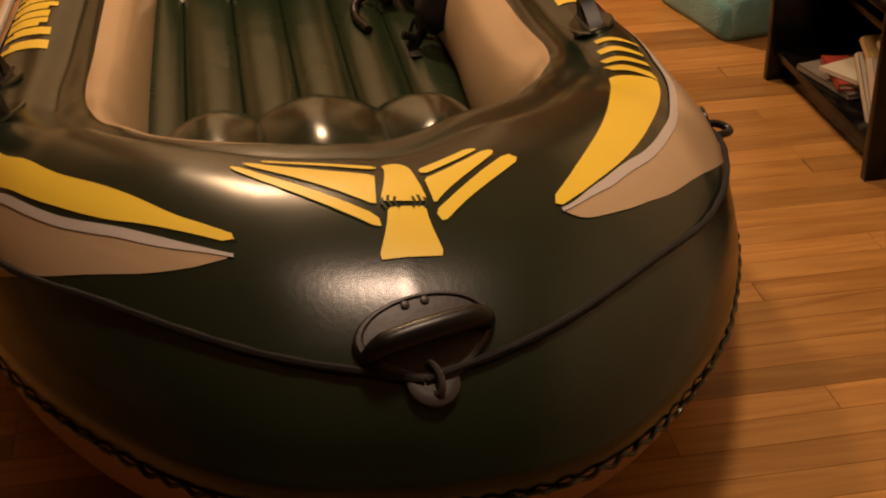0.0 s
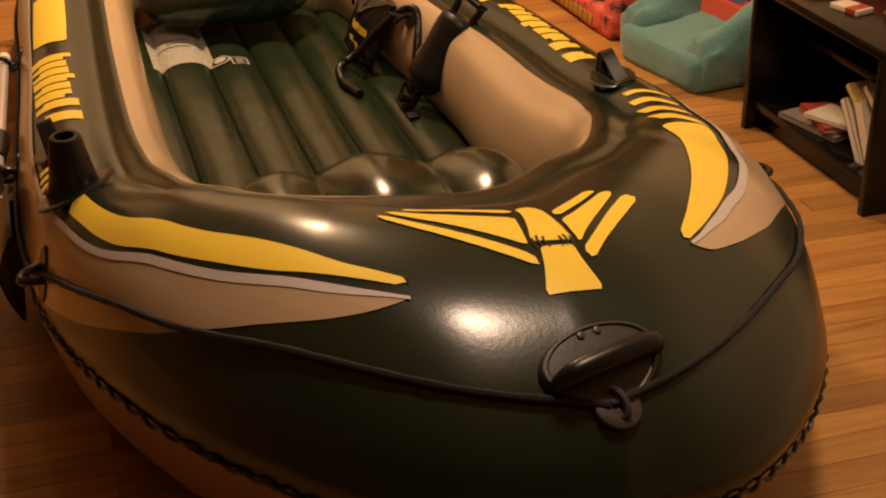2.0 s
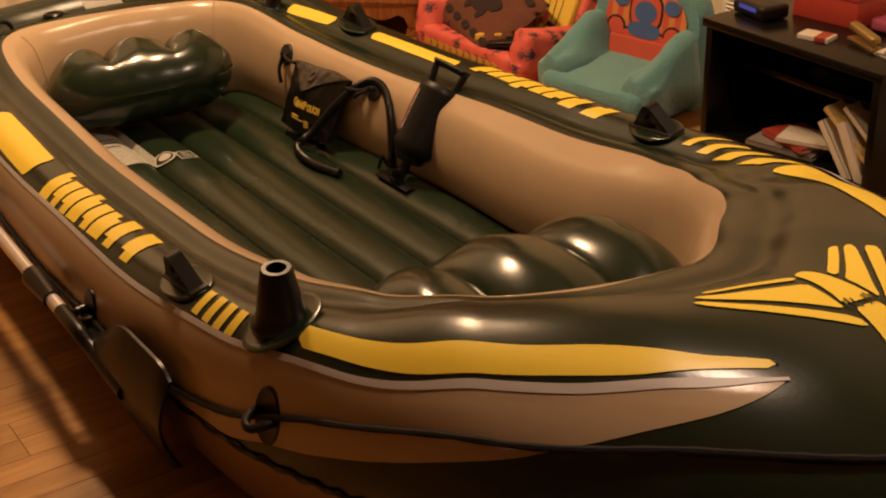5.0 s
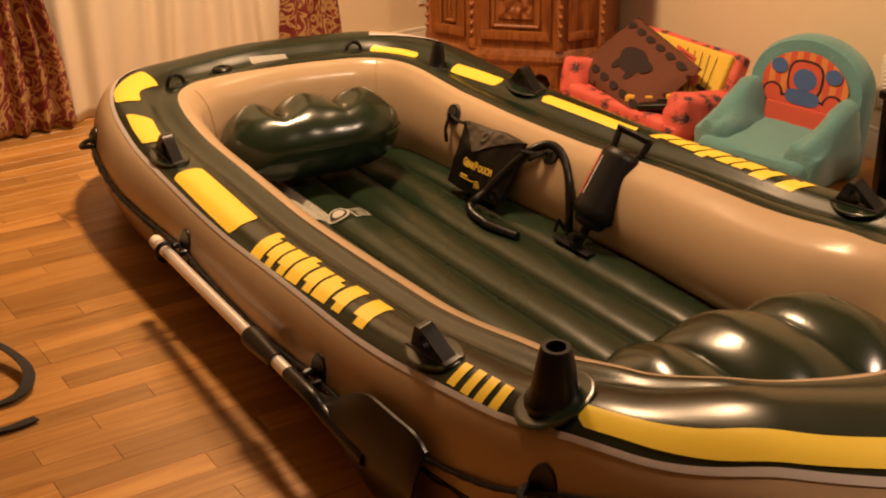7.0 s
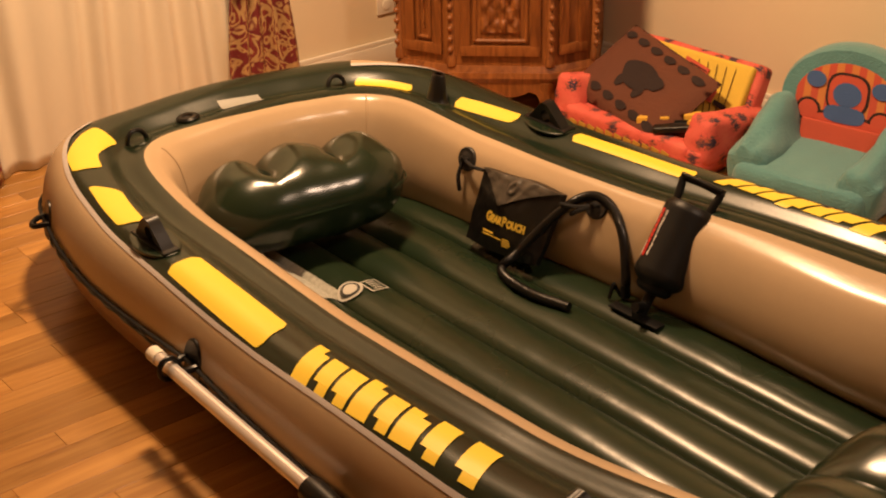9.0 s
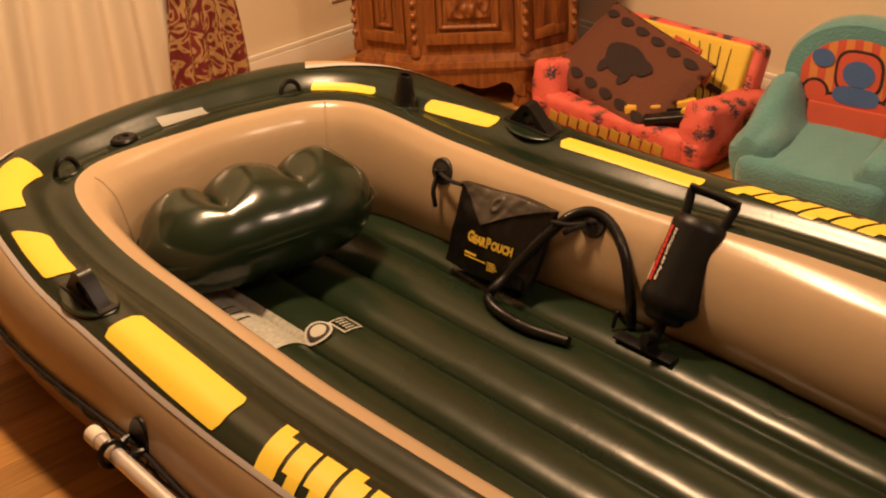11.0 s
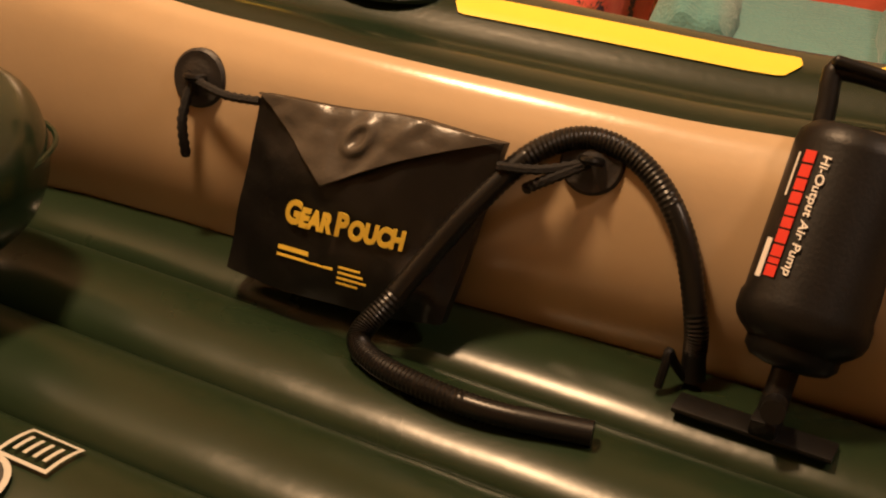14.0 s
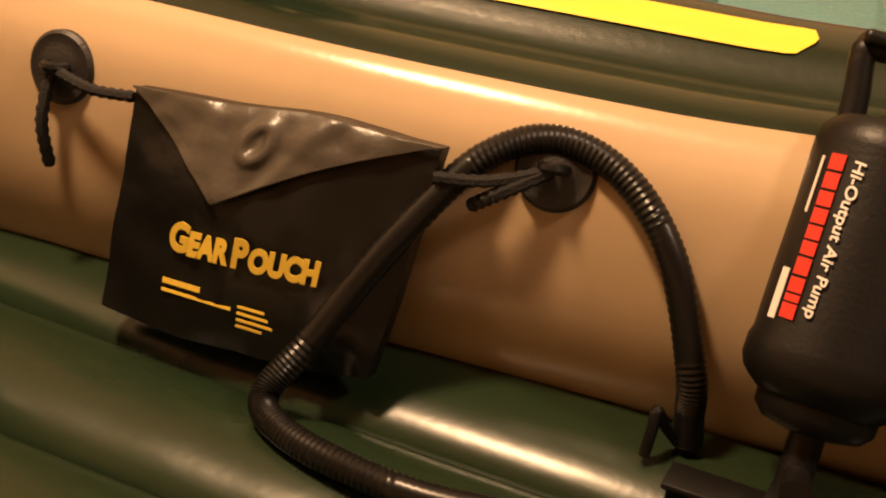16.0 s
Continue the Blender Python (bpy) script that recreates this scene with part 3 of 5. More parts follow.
def floor_print(name, x0, x1, y0, y1, m, d=0.003, nx=14, ny=2, label="", turn=0.0):
    cx, cy = (x0 + x1) / 2, (y0 + y1) / 2
    rows = []
    for i in range(nx + 1):
        row = []
        for j in range(ny + 1):
            dx, dy = x0 + (x1 - x0) * i / nx - cx, y0 + (y1 - y0) * j / ny - cy
            x, y = cx + dx * math.cos(turn) - dy * math.sin(turn), cy + dx * math.sin(turn) + dy * math.cos(turn)
            row.append(Vector((x, y, floor_z(x) + d)))
        rows.append(row)
    return part(name, grid(rows), m, boat, label)


warning_label = floor_print("warning_label", -0.325, -0.150, 2.450, 2.83, LABELM, label="speckled grey printed warning label", nx=24, ny=4)
for k in range(3):
    floor_print("label_bar", -0.30 + 0.03 * (k % 2), -0.20, 2.60 + 0.03 * k, 2.606 + 0.03 * k, INK, 0.0045, 10, 1)
for r, m_, d in ((0.030, PALE, 0.0048), (0.024, INK, 0.0058), (0.017, PALE, 0.0068)):
    bm = bmesh.new()
    c = bm.verts.new((-0.135, 2.448, floor_z(-0.135) + d))
    ring = [bm.verts.new((-0.135 + r * math.cos(a), 2.448 + r * 1.1 * math.sin(a), floor_z(-0.135 + r * math.cos(a)) + d)) for a in [2 * math.pi * k / 24 for k in range(24)]]
    for i in range(24):
        bm.faces.new((c, ring[i], ring[(i + 1) % 24]))
    part("label_disc", bm, m_, boat)
for x0, x1, y0, y1 in ((-0.105, -0.057, 2.396, 2.400), (-0.105, -0.057, 2.450, 2.454), (-0.105, -0.101, 2.396, 2.454), (-0.061, -0.057, 2.396, 2.454)):
    floor_print("label_border", x0, x1, y0, y1, PALE, 0.004, 6, 1)
for k in range(4):
    floor_print("label_bar", -0.093, -0.069, 2.407 + 0.011 * k, 2.411 + 0.011 * k, PALE, 0.004, 4, 1)


for ob in list(boat.children):
    if ob.name.split(".")[0] in ("label_bar", "label_disc", "label_border"):
        ob.parent = warning_label

# ---------------------------------------------------------------- seats
def cushion(name, label, cx, cy, hx, hy, zb, zt, lobes, lean=0.0, phase=0.0, depth=0.22, turn=0.0, rise=0.0, smooth_front=False):
    rows = []
    nx, na = 90, 40
    for i in range(nx + 1):
        f = -1 + 2 * i / nx
        e = (1 - abs(f) ** 4.0) ** 0.5 if abs(f) < 1 else 0.0
        e = max(e, 0.03)
        l = abs(math.cos(math.pi * (f * lobes / 2 + phase)))
        bulge = (1 - depth) + depth * l ** 0.8
        row = []
        for j in range(na):
            a = 2 * math.pi * j / na
            ca, sa = math.cos(a), math.sin(a)
            ca = math.copysign(abs(ca) ** 0.92, ca)
            sa = math.copysign(abs(sa) ** 0.95, sa)
            b = bulge if sa > -0.2 else 1 - depth * 0.4
            if smooth_front:
                back = smooth01((ca + 0.80) / 0.72) * smooth01((sa + 0.1) / 0.4)
                b = 1 - depth * 1.9 * (1 - l ** 0.7) * back
            zc, hz = (zt + zb) / 2, (zt - zb) / 2
            wr = 0.004 * noise.noise(Vector((f * 5, ca * 2, sa * 2 + 7)))
            z = zc + hz * sa * e * b + wr
            y = hy * ca * e * (0.9 + 0.1 * b) + lean * (z - zb)
            row.append(Vector((hx * f, y, max(z, 0.0) + rise * (f + 1) / 2)))
        rows.append(row)
    bm = grid(rows, closed_v=True)
    bm.verts.ensure_lookup_table()
    bm.faces.new([bm.verts[k] for k in range(na)])
    bm.faces.new([bm.verts[len(bm.verts) - na + k] for k in range(na)])
    bmesh.ops.recalc_face_normals(bm, faces=bm.faces[:])
    ob = thing(name, label, "cushion", pose(cx, cy, 0, 0, 0, turn), "inflatable boat seats")
    part("cushion", bm, SEATGREEN, ob)
    seam = [Vector((hx * 1.0 * math.sin(a) * 0.99, hy * math.copysign(abs(math.cos(a)) ** 0.5, math.cos(a)) + lean * (zt - zb) / 2, (zt + zb) / 2 + rise * (math.sin(a) + 1) / 2)) for a in [2 * math.pi * k / 60 for k in range(61)]]
    part("welded_seam", tube(seam, 0.003, 6), SEATGREEN, ob)
    return ob


cushion("inflatable_cushion", "glossy dark green three-lobed inflatable seat at the bow", -0.03, 0.935, 0.345, 0.225, 0.058, 0.348, 3, depth=0.32)
cushion("inflatable_cushion", "glossy dark green lobed inflatable seat at the stern", -0.065, 2.730, 0.268, 0.140, 0.070, 0.296, 3, lean=0.16, depth=0.24, turn=-13, rise=0.03, smooth_front=True)


# ---------------------------------------------------------------- oar on the hull's side
oar = thing("oar", "aluminium oar with black plastic joints strapped along the hull", "oar", pose(0, 0, 0))
A, Bp = Vector((-0.724, 2.285, 0.186)), Vector((-0.745, 1.70, 0.195))
d = (Bp - A).normalized()
part("shaft", tube([A + d * 0.02, Bp], 0.0145, 16), ALU, oar, "silver aluminium shaft")
part("end_cap", tube([A - d * 0.012, A, A + d * 0.02], 0.017, 16), WHITE, oar, "white plastic end cap")
part("collar", tube([Bp, Bp + d * 0.01, Bp + d * 0.03, Bp + d * 0.11, Bp + d * 0.13], lambda f: 0.019 + 0.006 * (f < 0.6), 16), BLACK, oar, "black plastic joint collar")
part("shaft", tube([Bp + d * 0.12, Bp + d * 0.20], 0.0145, 16), ALU, oar, "silver aluminium shaft")
E0 = Bp + d * 0.19
part("lower_shaft", tube(spline([E0, E0 + d * 0.10, Vector((-0.748, 1.36, 0.178)), Vector((-0.750, 1.20, 0.165))], 8), 0.016, 14), BLACK, oar, "black lower shaft")
rows = []
for k in range(25):
    f = k / 24
    half = 0.016 + 0.092 * smooth01(f / 0.55)
    if f > 0.86:
        half *= math.sqrt(max(0.02, 1 - ((f - 0.86) / 0.145) ** 2)) * 0.25 + 0.75
    rows.append([Vector((-0.752 + 0.030 * abs(g) ** 1.6 - (0.006 if side else 0), 1.43 - 0.40 * f, 0.172 + 0.004 * f + half * g)) for side, gs in ((0, range(-6, 7)), (1, range(6, -7, -1))) for g in [j / 6 for j in gs]])
bm = grid(rows, closed_v=True)
bm.verts.ensure_lookup_table()
bm.faces.new([bm.verts[k] for k in range(26)])
bm.faces.new([bm.verts[len(bm.verts) - 26 + k] for k in range(26)])
bmesh.ops.recalc_face_normals(bm, faces=bm.faces[:])
part("blade", bm, BLACK, oar, "black plastic oar blade")

for y, z in ((2.215, 0.2), (1.47, 0.2)):
    s = s_at_y(y)
    m = side_frame(s, v_at_z(s, z), -1)
    part("oar_strap", tube([Vector((-0.732, y, 0.190)) + Vector((0.021 * math.cos(a), 0, 0.023 * math.sin(a))) for a in [2 * math.pi * k / 20 for k in range(21)]], 0.006, 8), BLACK, boat, "black plastic oar strap")

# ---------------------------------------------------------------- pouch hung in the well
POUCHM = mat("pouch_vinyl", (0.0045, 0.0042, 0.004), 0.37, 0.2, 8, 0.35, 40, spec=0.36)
# the flap is black vinyl too; its gloss is painted in as a paler base
FLAP_SHEEN = mat("flap_vinyl_sheen", (0.058, 0.049, 0.039), 0.34, 0.2, 10, 0.4, 45)


def well(y, z, d=0.0, sign=1):
    """The tan wall of the well at height z."""
    p, n, _, _ = WELL.ray_cast(Vector((0, y, z)), Vector((sign, 0, 0)))
    if n.x * sign > 0:
        n = -n
    return p + n * d, n


def ring_patch(y, z):
    p, n = well(y, z)
    m = frame_on(n, p, Vector((0, 0, 1)))
    patch = part("ring_patch", lathe([(0.0315, -0.008), (0.0315, 0.002), (0.0285, 0.005), (0.023, 0.004), (0.017, 0.005), (0.010, 0.008)], 36, m), RUBBER, boat, "round black rubber lacing patch")
    part("lacing_eye", tube([m @ Vector((0.009 * math.cos(a), 0.002, 0.007 + 0.013 * math.sin(a))) for a in [math.pi * k / 12 for k in range(13)]], 0.0045, 8), BLACK, patch)
    return m @ Vector((0, 0, 0.014))


r1, r2 = ring_patch(2.552, 0.241), ring_patch(2.120, 0.246)
PT0, PT1 = Vector((0.300, 2.460, 0.253)), Vector((0.318, 2.197, 0.259))
PB0, PB1 = Vector((0.238, 2.464, 0.079)), Vector((0.256, 2.219, 0.084))


def pouch_at(f, g, bulge=0.0):
    top, bot = PT0.lerp(PT1, f), PB0.lerp(PB1, f)
    p = top.lerp(bot, g)
    n = (PT1 - PT0).cross(PB0 - PT0).normalized()
    if n.x > 0:
        n = -n
    b = 0.020 * math.sin(math.pi * f) * max(0.0, math.sin(math.pi * min(1, max(0, g * 0.95)))) ** 0.7 + 0.022 * math.exp(-((f - 0.84) / 0.085) ** 2 - ((g - 0.82) / 0.15) ** 2) + 0.007 * math.exp(-((f - 0.74 - 0.25 * g) / 0.035) ** 2) * smooth01((g - 0.35) / 0.3)
    b += 0.0042 * noise.noise(Vector((f * 5, g * 4, 1))) + 0.0016 * noise.noise(Vector((f * 14, g * 9, 3)))
    p.z -= 0.010 * math.sin(math.pi * f) ** 0.6 * g * g - 0.006 * math.exp(-((f - 0.6) / 0.2) ** 2) * (1 - g) ** 3
    return p + n * (b + bulge)


pouch = thing("gear_pouch", "black vinyl gear pouch laced inside the boat", "pouch", pose(0, 0, 0))
front = [[pouch_at(i / 40, j / 30) for j in range(31)] for i in range(41)]
back = [[pouch_at(i / 40, j / 30, -0.016 - 0.02 * math.sin(math.pi * i / 40)) for j in range(31)] for i in range(41)]
bm = grid(front)
grid(back, bm=bm, flip=True)
edge_f = [r[0] for r in front] + front[-1][1:] + [r[-1] for r in front[-2::-1]] + front[0][-2:0:-1]
edge_b = [r[0] for r in back] + back[-1][1:] + [r[-1] for r in back[-2::-1]] + back[0][-2:0:-1]
grid([edge_f, edge_b], closed_v=True, bm=bm)
bmesh.ops.remove_doubles(bm, verts=bm.verts[:], dist=0.0004)
bmesh.ops.recalc_face_normals(bm, faces=bm.faces[:])
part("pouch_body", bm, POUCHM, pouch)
rows = []
for i in range(121):
    f = i / 120
    tip = 0.41 * (f / 0.38 if f < 0.38 else max(0.0, 1 - (f - 0.38) / 0.62) ** 1.12)
    tip = max(tip, 0.012)
    row = []
    for j in range(41):
        g = tip * j / 40 - 0.004
        u, v = f - 0.47, g - 0.135
        oval = math.hypot((u + 0.25 * v) / 0.050, (v - 0.2 * u) / 0.085)
        w = 0.004 + 0.0042 * math.exp(-((oval - 0.85) / 0.36) ** 2) + 0.0016 * noise.noise(Vector((f * 9, g * 12, 5)))
        w += 0.0022 * math.exp(-((u - 0.14 + 0.5 * v) / 0.035) ** 2) + 0.0018 * math.exp(-((u + 0.16 - 0.4 * v) / 0.05) ** 2)
        row.append(pouch_at(f, max(g, -0.004), w))
    rows.append(row)
bm = grid(rows)
bmesh.ops.recalc_face_normals(bm, faces=bm.faces[:])
ob = part("flap", bm, FLAP_SHEEN, pouch, "folded black vinyl flap, its sheen put into a paler colour")
sol = ob.modifiers.new("thick", "SOLIDIFY")
sol.thickness = 0.0015
for ring, corner, hang in ((r1, pouch_at(0.0, 0.05), Vector((-0.012, 0.004, -0.085))), (r2, pouch_at(1.0, 0.12), Vector((-0.02, 0.055, -0.035)))):
    mid = (ring + corner) / 2 + Vector((-0.004, 0, -0.004))
    part("lace", tube(spline([ring, mid, corner], 10), 0.0042, 7, ribs=0.3), ROPE, pouch, "black braided lace")
    part("lace_tail", tube(spline([ring, ring + hang * 0.5 + Vector((-0.008, 0.003, 0)), ring + hang], 9), 0.0048, 7, ribs=0.3), ROPE, pouch, "loose lace end")

PRINT = mat("yellow_ink", (0.72, 0.50, 0.06), 0.5, 0.08, 20)
WHITEINK = mat("white_ink", (0.75, 0.72, 0.68), 0.5, 0.05)
REDINK = mat("red_ink", (0.62, 0.035, 0.02), 0.5, 0.05)


def letters(name, body, size, m, material, parent, squash=1.0, bold=0.0, shear=0.0, align="LEFT"):
    """Words in the built-in font as a mesh, in the xy plane of m."""
    cu = bpy.data.curves.new(name, "FONT")
    cu.body, cu.size, cu.extrude, cu.offset, cu.shear, cu.align_x = body, size, 0.0004, bold, shear, align
    tmp = new(name, cu)
    dg = bpy.context.evaluated_depsgraph_get()
    me = bpy.data.meshes.new_from_object(tmp.evaluated_get(dg))
    bpy.data.objects.remove(tmp)
    me.transform(m @ Matrix.Diagonal((squash, 1, 1, 1)))
    me.materials.clear()
    me.materials.append(material)
    ob = new(name, me)
    ob.parent = parent
    return ob


def pouch_frame(f, g, d=0.002):
    p = pouch_at(f, g, d)
    ax = (pouch_at(f + 0.3, g, d) - p).normalized()
    up = (pouch_at(f + 0.05, g - 0.1, d) - pouch_at(f + 0.05, g, d)).normalized()
    nz = ax.cross(up).normalized()
    return Matrix.Translation(p) @ Matrix((ax, nz.cross(ax), nz)).transposed().to_4x4()


for body, f0, sz in (("G", 0.240, 0.033), ("EAR", 0.312, 0.0262), ("P", 0.476, 0.033), ("OUCH", 0.534, 0.0262)):
    letters("print", body, sz, pouch_frame(f0, 0.63 + (0.004 if sz < 0.03 else 0), 0.0042), PRINT, pouch, 0.76, 0.0016, 0.2)


def print_bar(f, g, w, h, material=None, parent=None):
    m = pouch_frame(f, g, 0.0025)
    part("print_bar", box((w, h, 0.0006), m @ pose(w / 2, 0, 0)), material or PRINT, parent or pouch, smooth=False)


print_bar(0.235, 0.772, 0.036, 0.0046)
print_bar(0.235, 0.812, 0.066, 0.0026)
for k in range(4):
    print_bar(0.525, 0.790 + 0.028 * k, 0.026 + 0.005 * (k % 3), 0.0021)

# ---------------------------------------------------------------- air pump
PUMPM = mat("pump_plastic", (0.005, 0.0047, 0.0045), 0.42, 0.15, 15, 0.08, 260, spec=0.28)
pump = thing("air_pump", "black plastic hand air pump with hose leaning in the boat", "pump", pose(0, 0, 0))
P0, P1 = Vector((0.278, 1.901, 0.066)), Vector((0.448, 1.888, 0.345))
az = (P1 - P0).normalized()
ay = Vector((0, 1, 0))
ay = (ay - az * ay.dot(az)).normalized()
ax = ay.cross(az)
PM = Matrix.Translation(P0) @ Matrix((ax, ay, az)).transposed().to_4x4() @ pose(0, 0, 0, 0, 0, 18)
L = (P1 - P0).length
OV = Matrix.Diagonal((0.88, 1.05, 1, 1))
part("barrel", lathe([(0.040, 0.080), (0.050, 0.088), (0.0555, 0.094), (0.0585, 0.102), (0.0585, 0.116), (0.0565, 0.122), (0.0570, L - 0.066), (0.055, L - 0.056), (0.046, L - 0.046)], 40, PM @ OV), PUMPM, pump, "black plastic barrel")
part("lower_collar", lathe([(0.018, 0.060), (0.034, 0.064), (0.041, 0.072), (0.042, 0.094)], 32, PM @ OV), PUMPM, pump)
part("foot_tube", lathe([(0.015, -0.004), (0.013, 0.01), (0.0125, 0.07)], 20, PM), PUMPM, pump)
hpts = [Vector((0, -0.040, L - 0.062)), Vector((0, -0.043, L - 0.03)), Vector((0, -0.047, L - 0.006)), Vector((0, -0.042, L + 0.003)), Vector((0, 0, L + 0.006)), Vector((0, 0.042, L + 0.003)), Vector((0, 0.047, L - 0.006)), Vector((0, 0.043, L - 0.03)), Vector((0, 0.040, L - 0.062))]
part("pump_handle", tube([PM @ p for p in spline(hpts, 6)], 0.0095, 12), PUMPM, pump, "black plastic loop handle")
part("grip", box((0.034, 0.105, 0.011), PM @ pose(0, 0, L + 0.008), 0.005, 3), PUMPM, pump)
Mf = Matrix.Translation(Vector((P0.x, P0.y, 0.064)))
bm = box((0.030, 0.150, 0.006), Mf @ pose(0, 0.01, 0.004), 0.003)
add_box(bm, (0.030, 0.026, 0.020), Mf @ pose(0, 0, 0.012), 0.005)
part("foot_plate", bm, PUMPM, pump, "flat black foot plate")
part("outlet", tube([PM @ Vector((-0.008, 0.0, 0.028)), PM @ Vector((-0.044, 0.006, 0.022))], 0.011, 16), PUMPM, pump)
cl = Vector((0.300, 1.995, 0.070))
part("valve_clip", tube(spline([cl + Vector((-0.012, 0.012, 0)), cl + Vector((-0.006, 0.010, 0.022)), cl + Vector((0, 0.010, 0.034)), cl + Vector((0.004, 0.004, 0.020)), cl + Vector((0.01, -0.006, 0.004))], 5), 0.0045, 8), PUMPM, pump)


def barrel_frame(h, ang, d=0.0008):
    """A frame on the barrel that reads down its side."""
    c, s_ = math.cos(ang), math.sin(ang)
    rr = 0.0568
    p = PM @ OV @ Vector((rr * c, rr * s_, h))
    nz = (PM.to_3x3() @ Vector((c, s_, 0))).normalized()
    xx = -(PM.to_3x3() @ Vector((0, 0, 1))).normalized()
    yy = nz.cross(xx)
    return Matrix.Translation(p + nz * d) @ Matrix((xx, yy, nz)).transposed().to_4x4()


A0 = radians(158)
letters("print", "Hi-Output Air Pump", 0.0118, barrel_frame(L - 0.078, A0 - 0.27, 0.001), WHITEINK, pump, 1.12, 0.0002, 0.1)
BARS = (0.013, 0.013, 0.012, 0.012, 0.011, 0.011, 0.014, 0.012, 0.006, 0.012)
for k, w in enumerate(BARS):
    m = barrel_frame(L - 0.076 - sum(BARS[:k]) * 1.02, A0 - 0.50)
    part("print_bar", box((w * 0.86, 0.0125, 0.0006), m @ pose(w / 2, 0, 0)), REDINK, pump, smooth=False)
part("print_bar", box((0.036, 0.0075, 0.0006), barrel_frame(L - 0.160, A0 - 0.74) @ pose(0.018, 0, 0)), WHITEINK, pump, smooth=False)
part("print_bar", box((0.040, 0.0025, 0.0006), barrel_frame(L - 0.080, A0 - 0.74) @ pose(0.02, 0, 0)), WHITEINK, pump, smooth=False)

hose_pts = [(0.318, 1.985, 0.092), (0.322, 1.990, 0.130), (0.340, 2.021, 0.208), (0.359, 2.070, 0.252), (0.360, 2.126, 0.267), (0.338, 2.175, 0.247), (0.288, 2.218, 0.190),
            (0.236, 2.262, 0.112), (0.200, 2.280, 0.080), (0.176, 2.250, 0.075), (0.161, 2.190, 0.077), (0.160, 2.118, 0.077), (0.180, 2.028, 0.076)]
fine = spline(hose_pts, 26)
HOSEM = mat("hose_plastic", (0.006, 0.0055, 0.005), 0.33, 0.15, 20, spec=0.34)
part("hose", tube(fine[6:-16], 0.0108, 14, ribs=0.10), HOSEM, pump, "black corrugated air hose")
part("hose_cuff", tube(fine[-20:], 0.0118, 16), PUMPM, pump, "smooth black hose end")
part("hose_cuff", tube([Vector((0.316, 1.982, 0.072)), Vector((0.318, 1.985, 0.092)), fine[8]], 0.0115, 16), PUMPM, pump)

# ---------------------------------------------------------------- strap on the floor
STRAPM = mat("black_webbing", (0.012, 0.011, 0.010), 0.8, 0.3, 40, 0.4, 400)
strap = thing("bag_strap", "black webbing bag with loose strap lying on the floor", "bag", pose(0, 0, 0))


def ribbon(pts, w, t=0.003):
    c = spline(pts, 8)
    rows = []
    for i, p in enumerate(c):
        d = (c[min(i + 1, len(c) - 1)] - c[max(i - 1, 0)]).normalized()
        side = d.cross(Vector((0.3, 0.2, 1))).normalized() * w / 2
        up = side.cross(d).normalized() * t / 2
        rows.append([p - side - up, p + side - up, p + side + up, p - side + up])
    bm = grid(rows, closed_v=True)
    bmesh.ops.recalc_face_normals(bm, faces=bm.faces[:])
    return bm


part("strap", ribbon([(-1.25, 2.33, 0.06), (-1.155, 2.27, 0.045), (-1.115, 2.15, 0.03), (-1.135, 2.075, 0.018), (-1.19, 2.045, 0.010), (-1.28, 2.06, 0.008)], 0.028), STRAPM, strap)
part("strap", ribbon([(-1.30, 1.955, 0.006), (-1.22, 1.935, 0.007), (-1.155, 1.945, 0.006)], 0.028), STRAPM, strap)
bm = box((0.22, 0.20, 0.12), pose(-1.30, 2.24, 0.062, 0, 4, 12), 0.045, 4)
for v in bm.verts:
    v.co.z += 0.012 * noise.noise(v.co * 14)
part("bag_body", bm, STRAPM, strap, "crumpled black bag")

# ---------------------------------------------------------------- plush armchair for a child
TEAL = mat("teal_plush", (0.105, 0.275, 0.275), 0.95, 0.22, 14, 0.9, 170, sheen=0.4)
STRIPE_A = mat("orange_fabric", (0.62, 0.22, 0.06), 0.9, 0.1, 20, 0.3, 300)
STRIPE_B = mat("red_fabric", (0.55, 0.09, 0.05), 0.9, 0.12, 20, 0.3, 300)
BLUEF = mat("blue_fabric", (0.06, 0.12, 0.30), 0.9, 0.15, 20, 0.3, 300)
DARKF = mat("dark_fabric", (0.03, 0.014, 0.012), 0.9, 0.15, 20, 0.3, 300)


def soft_box(size, m, bevel, amp=0.006, scale=9.0, cuts=3, bm=None):
    b2 = box(size, None, bevel, 4)
    bmesh.ops.subdivide_edges(b2, edges=[e for e in b2.edges if e.calc_length() > 0.05], cuts=cuts, use_grid_fill=True)
    b2.normal_update()
    for v in b2.verts:
        v.co += v.normal * amp * (noise.noise(v.co * scale) + 0.5 * noise.noise(v.co * scale * 3))
    bmesh.ops.transform(b2, matrix=m, verts=b2.verts[:])
    return b2


chair = thing("kids_armchair", "teal plush foam child armchair with printed striped back", "armchair", pose(1.250, 2.131, 0, 0, 0, -79) @ Matrix.Diagonal((1.10, 0.86, 1.0, 1)))
part("seat", soft_box((0.36, 0.36, 0.118), pose(0, -0.02, 0.062, 4), 0.040, 0.009), TEAL, chair)


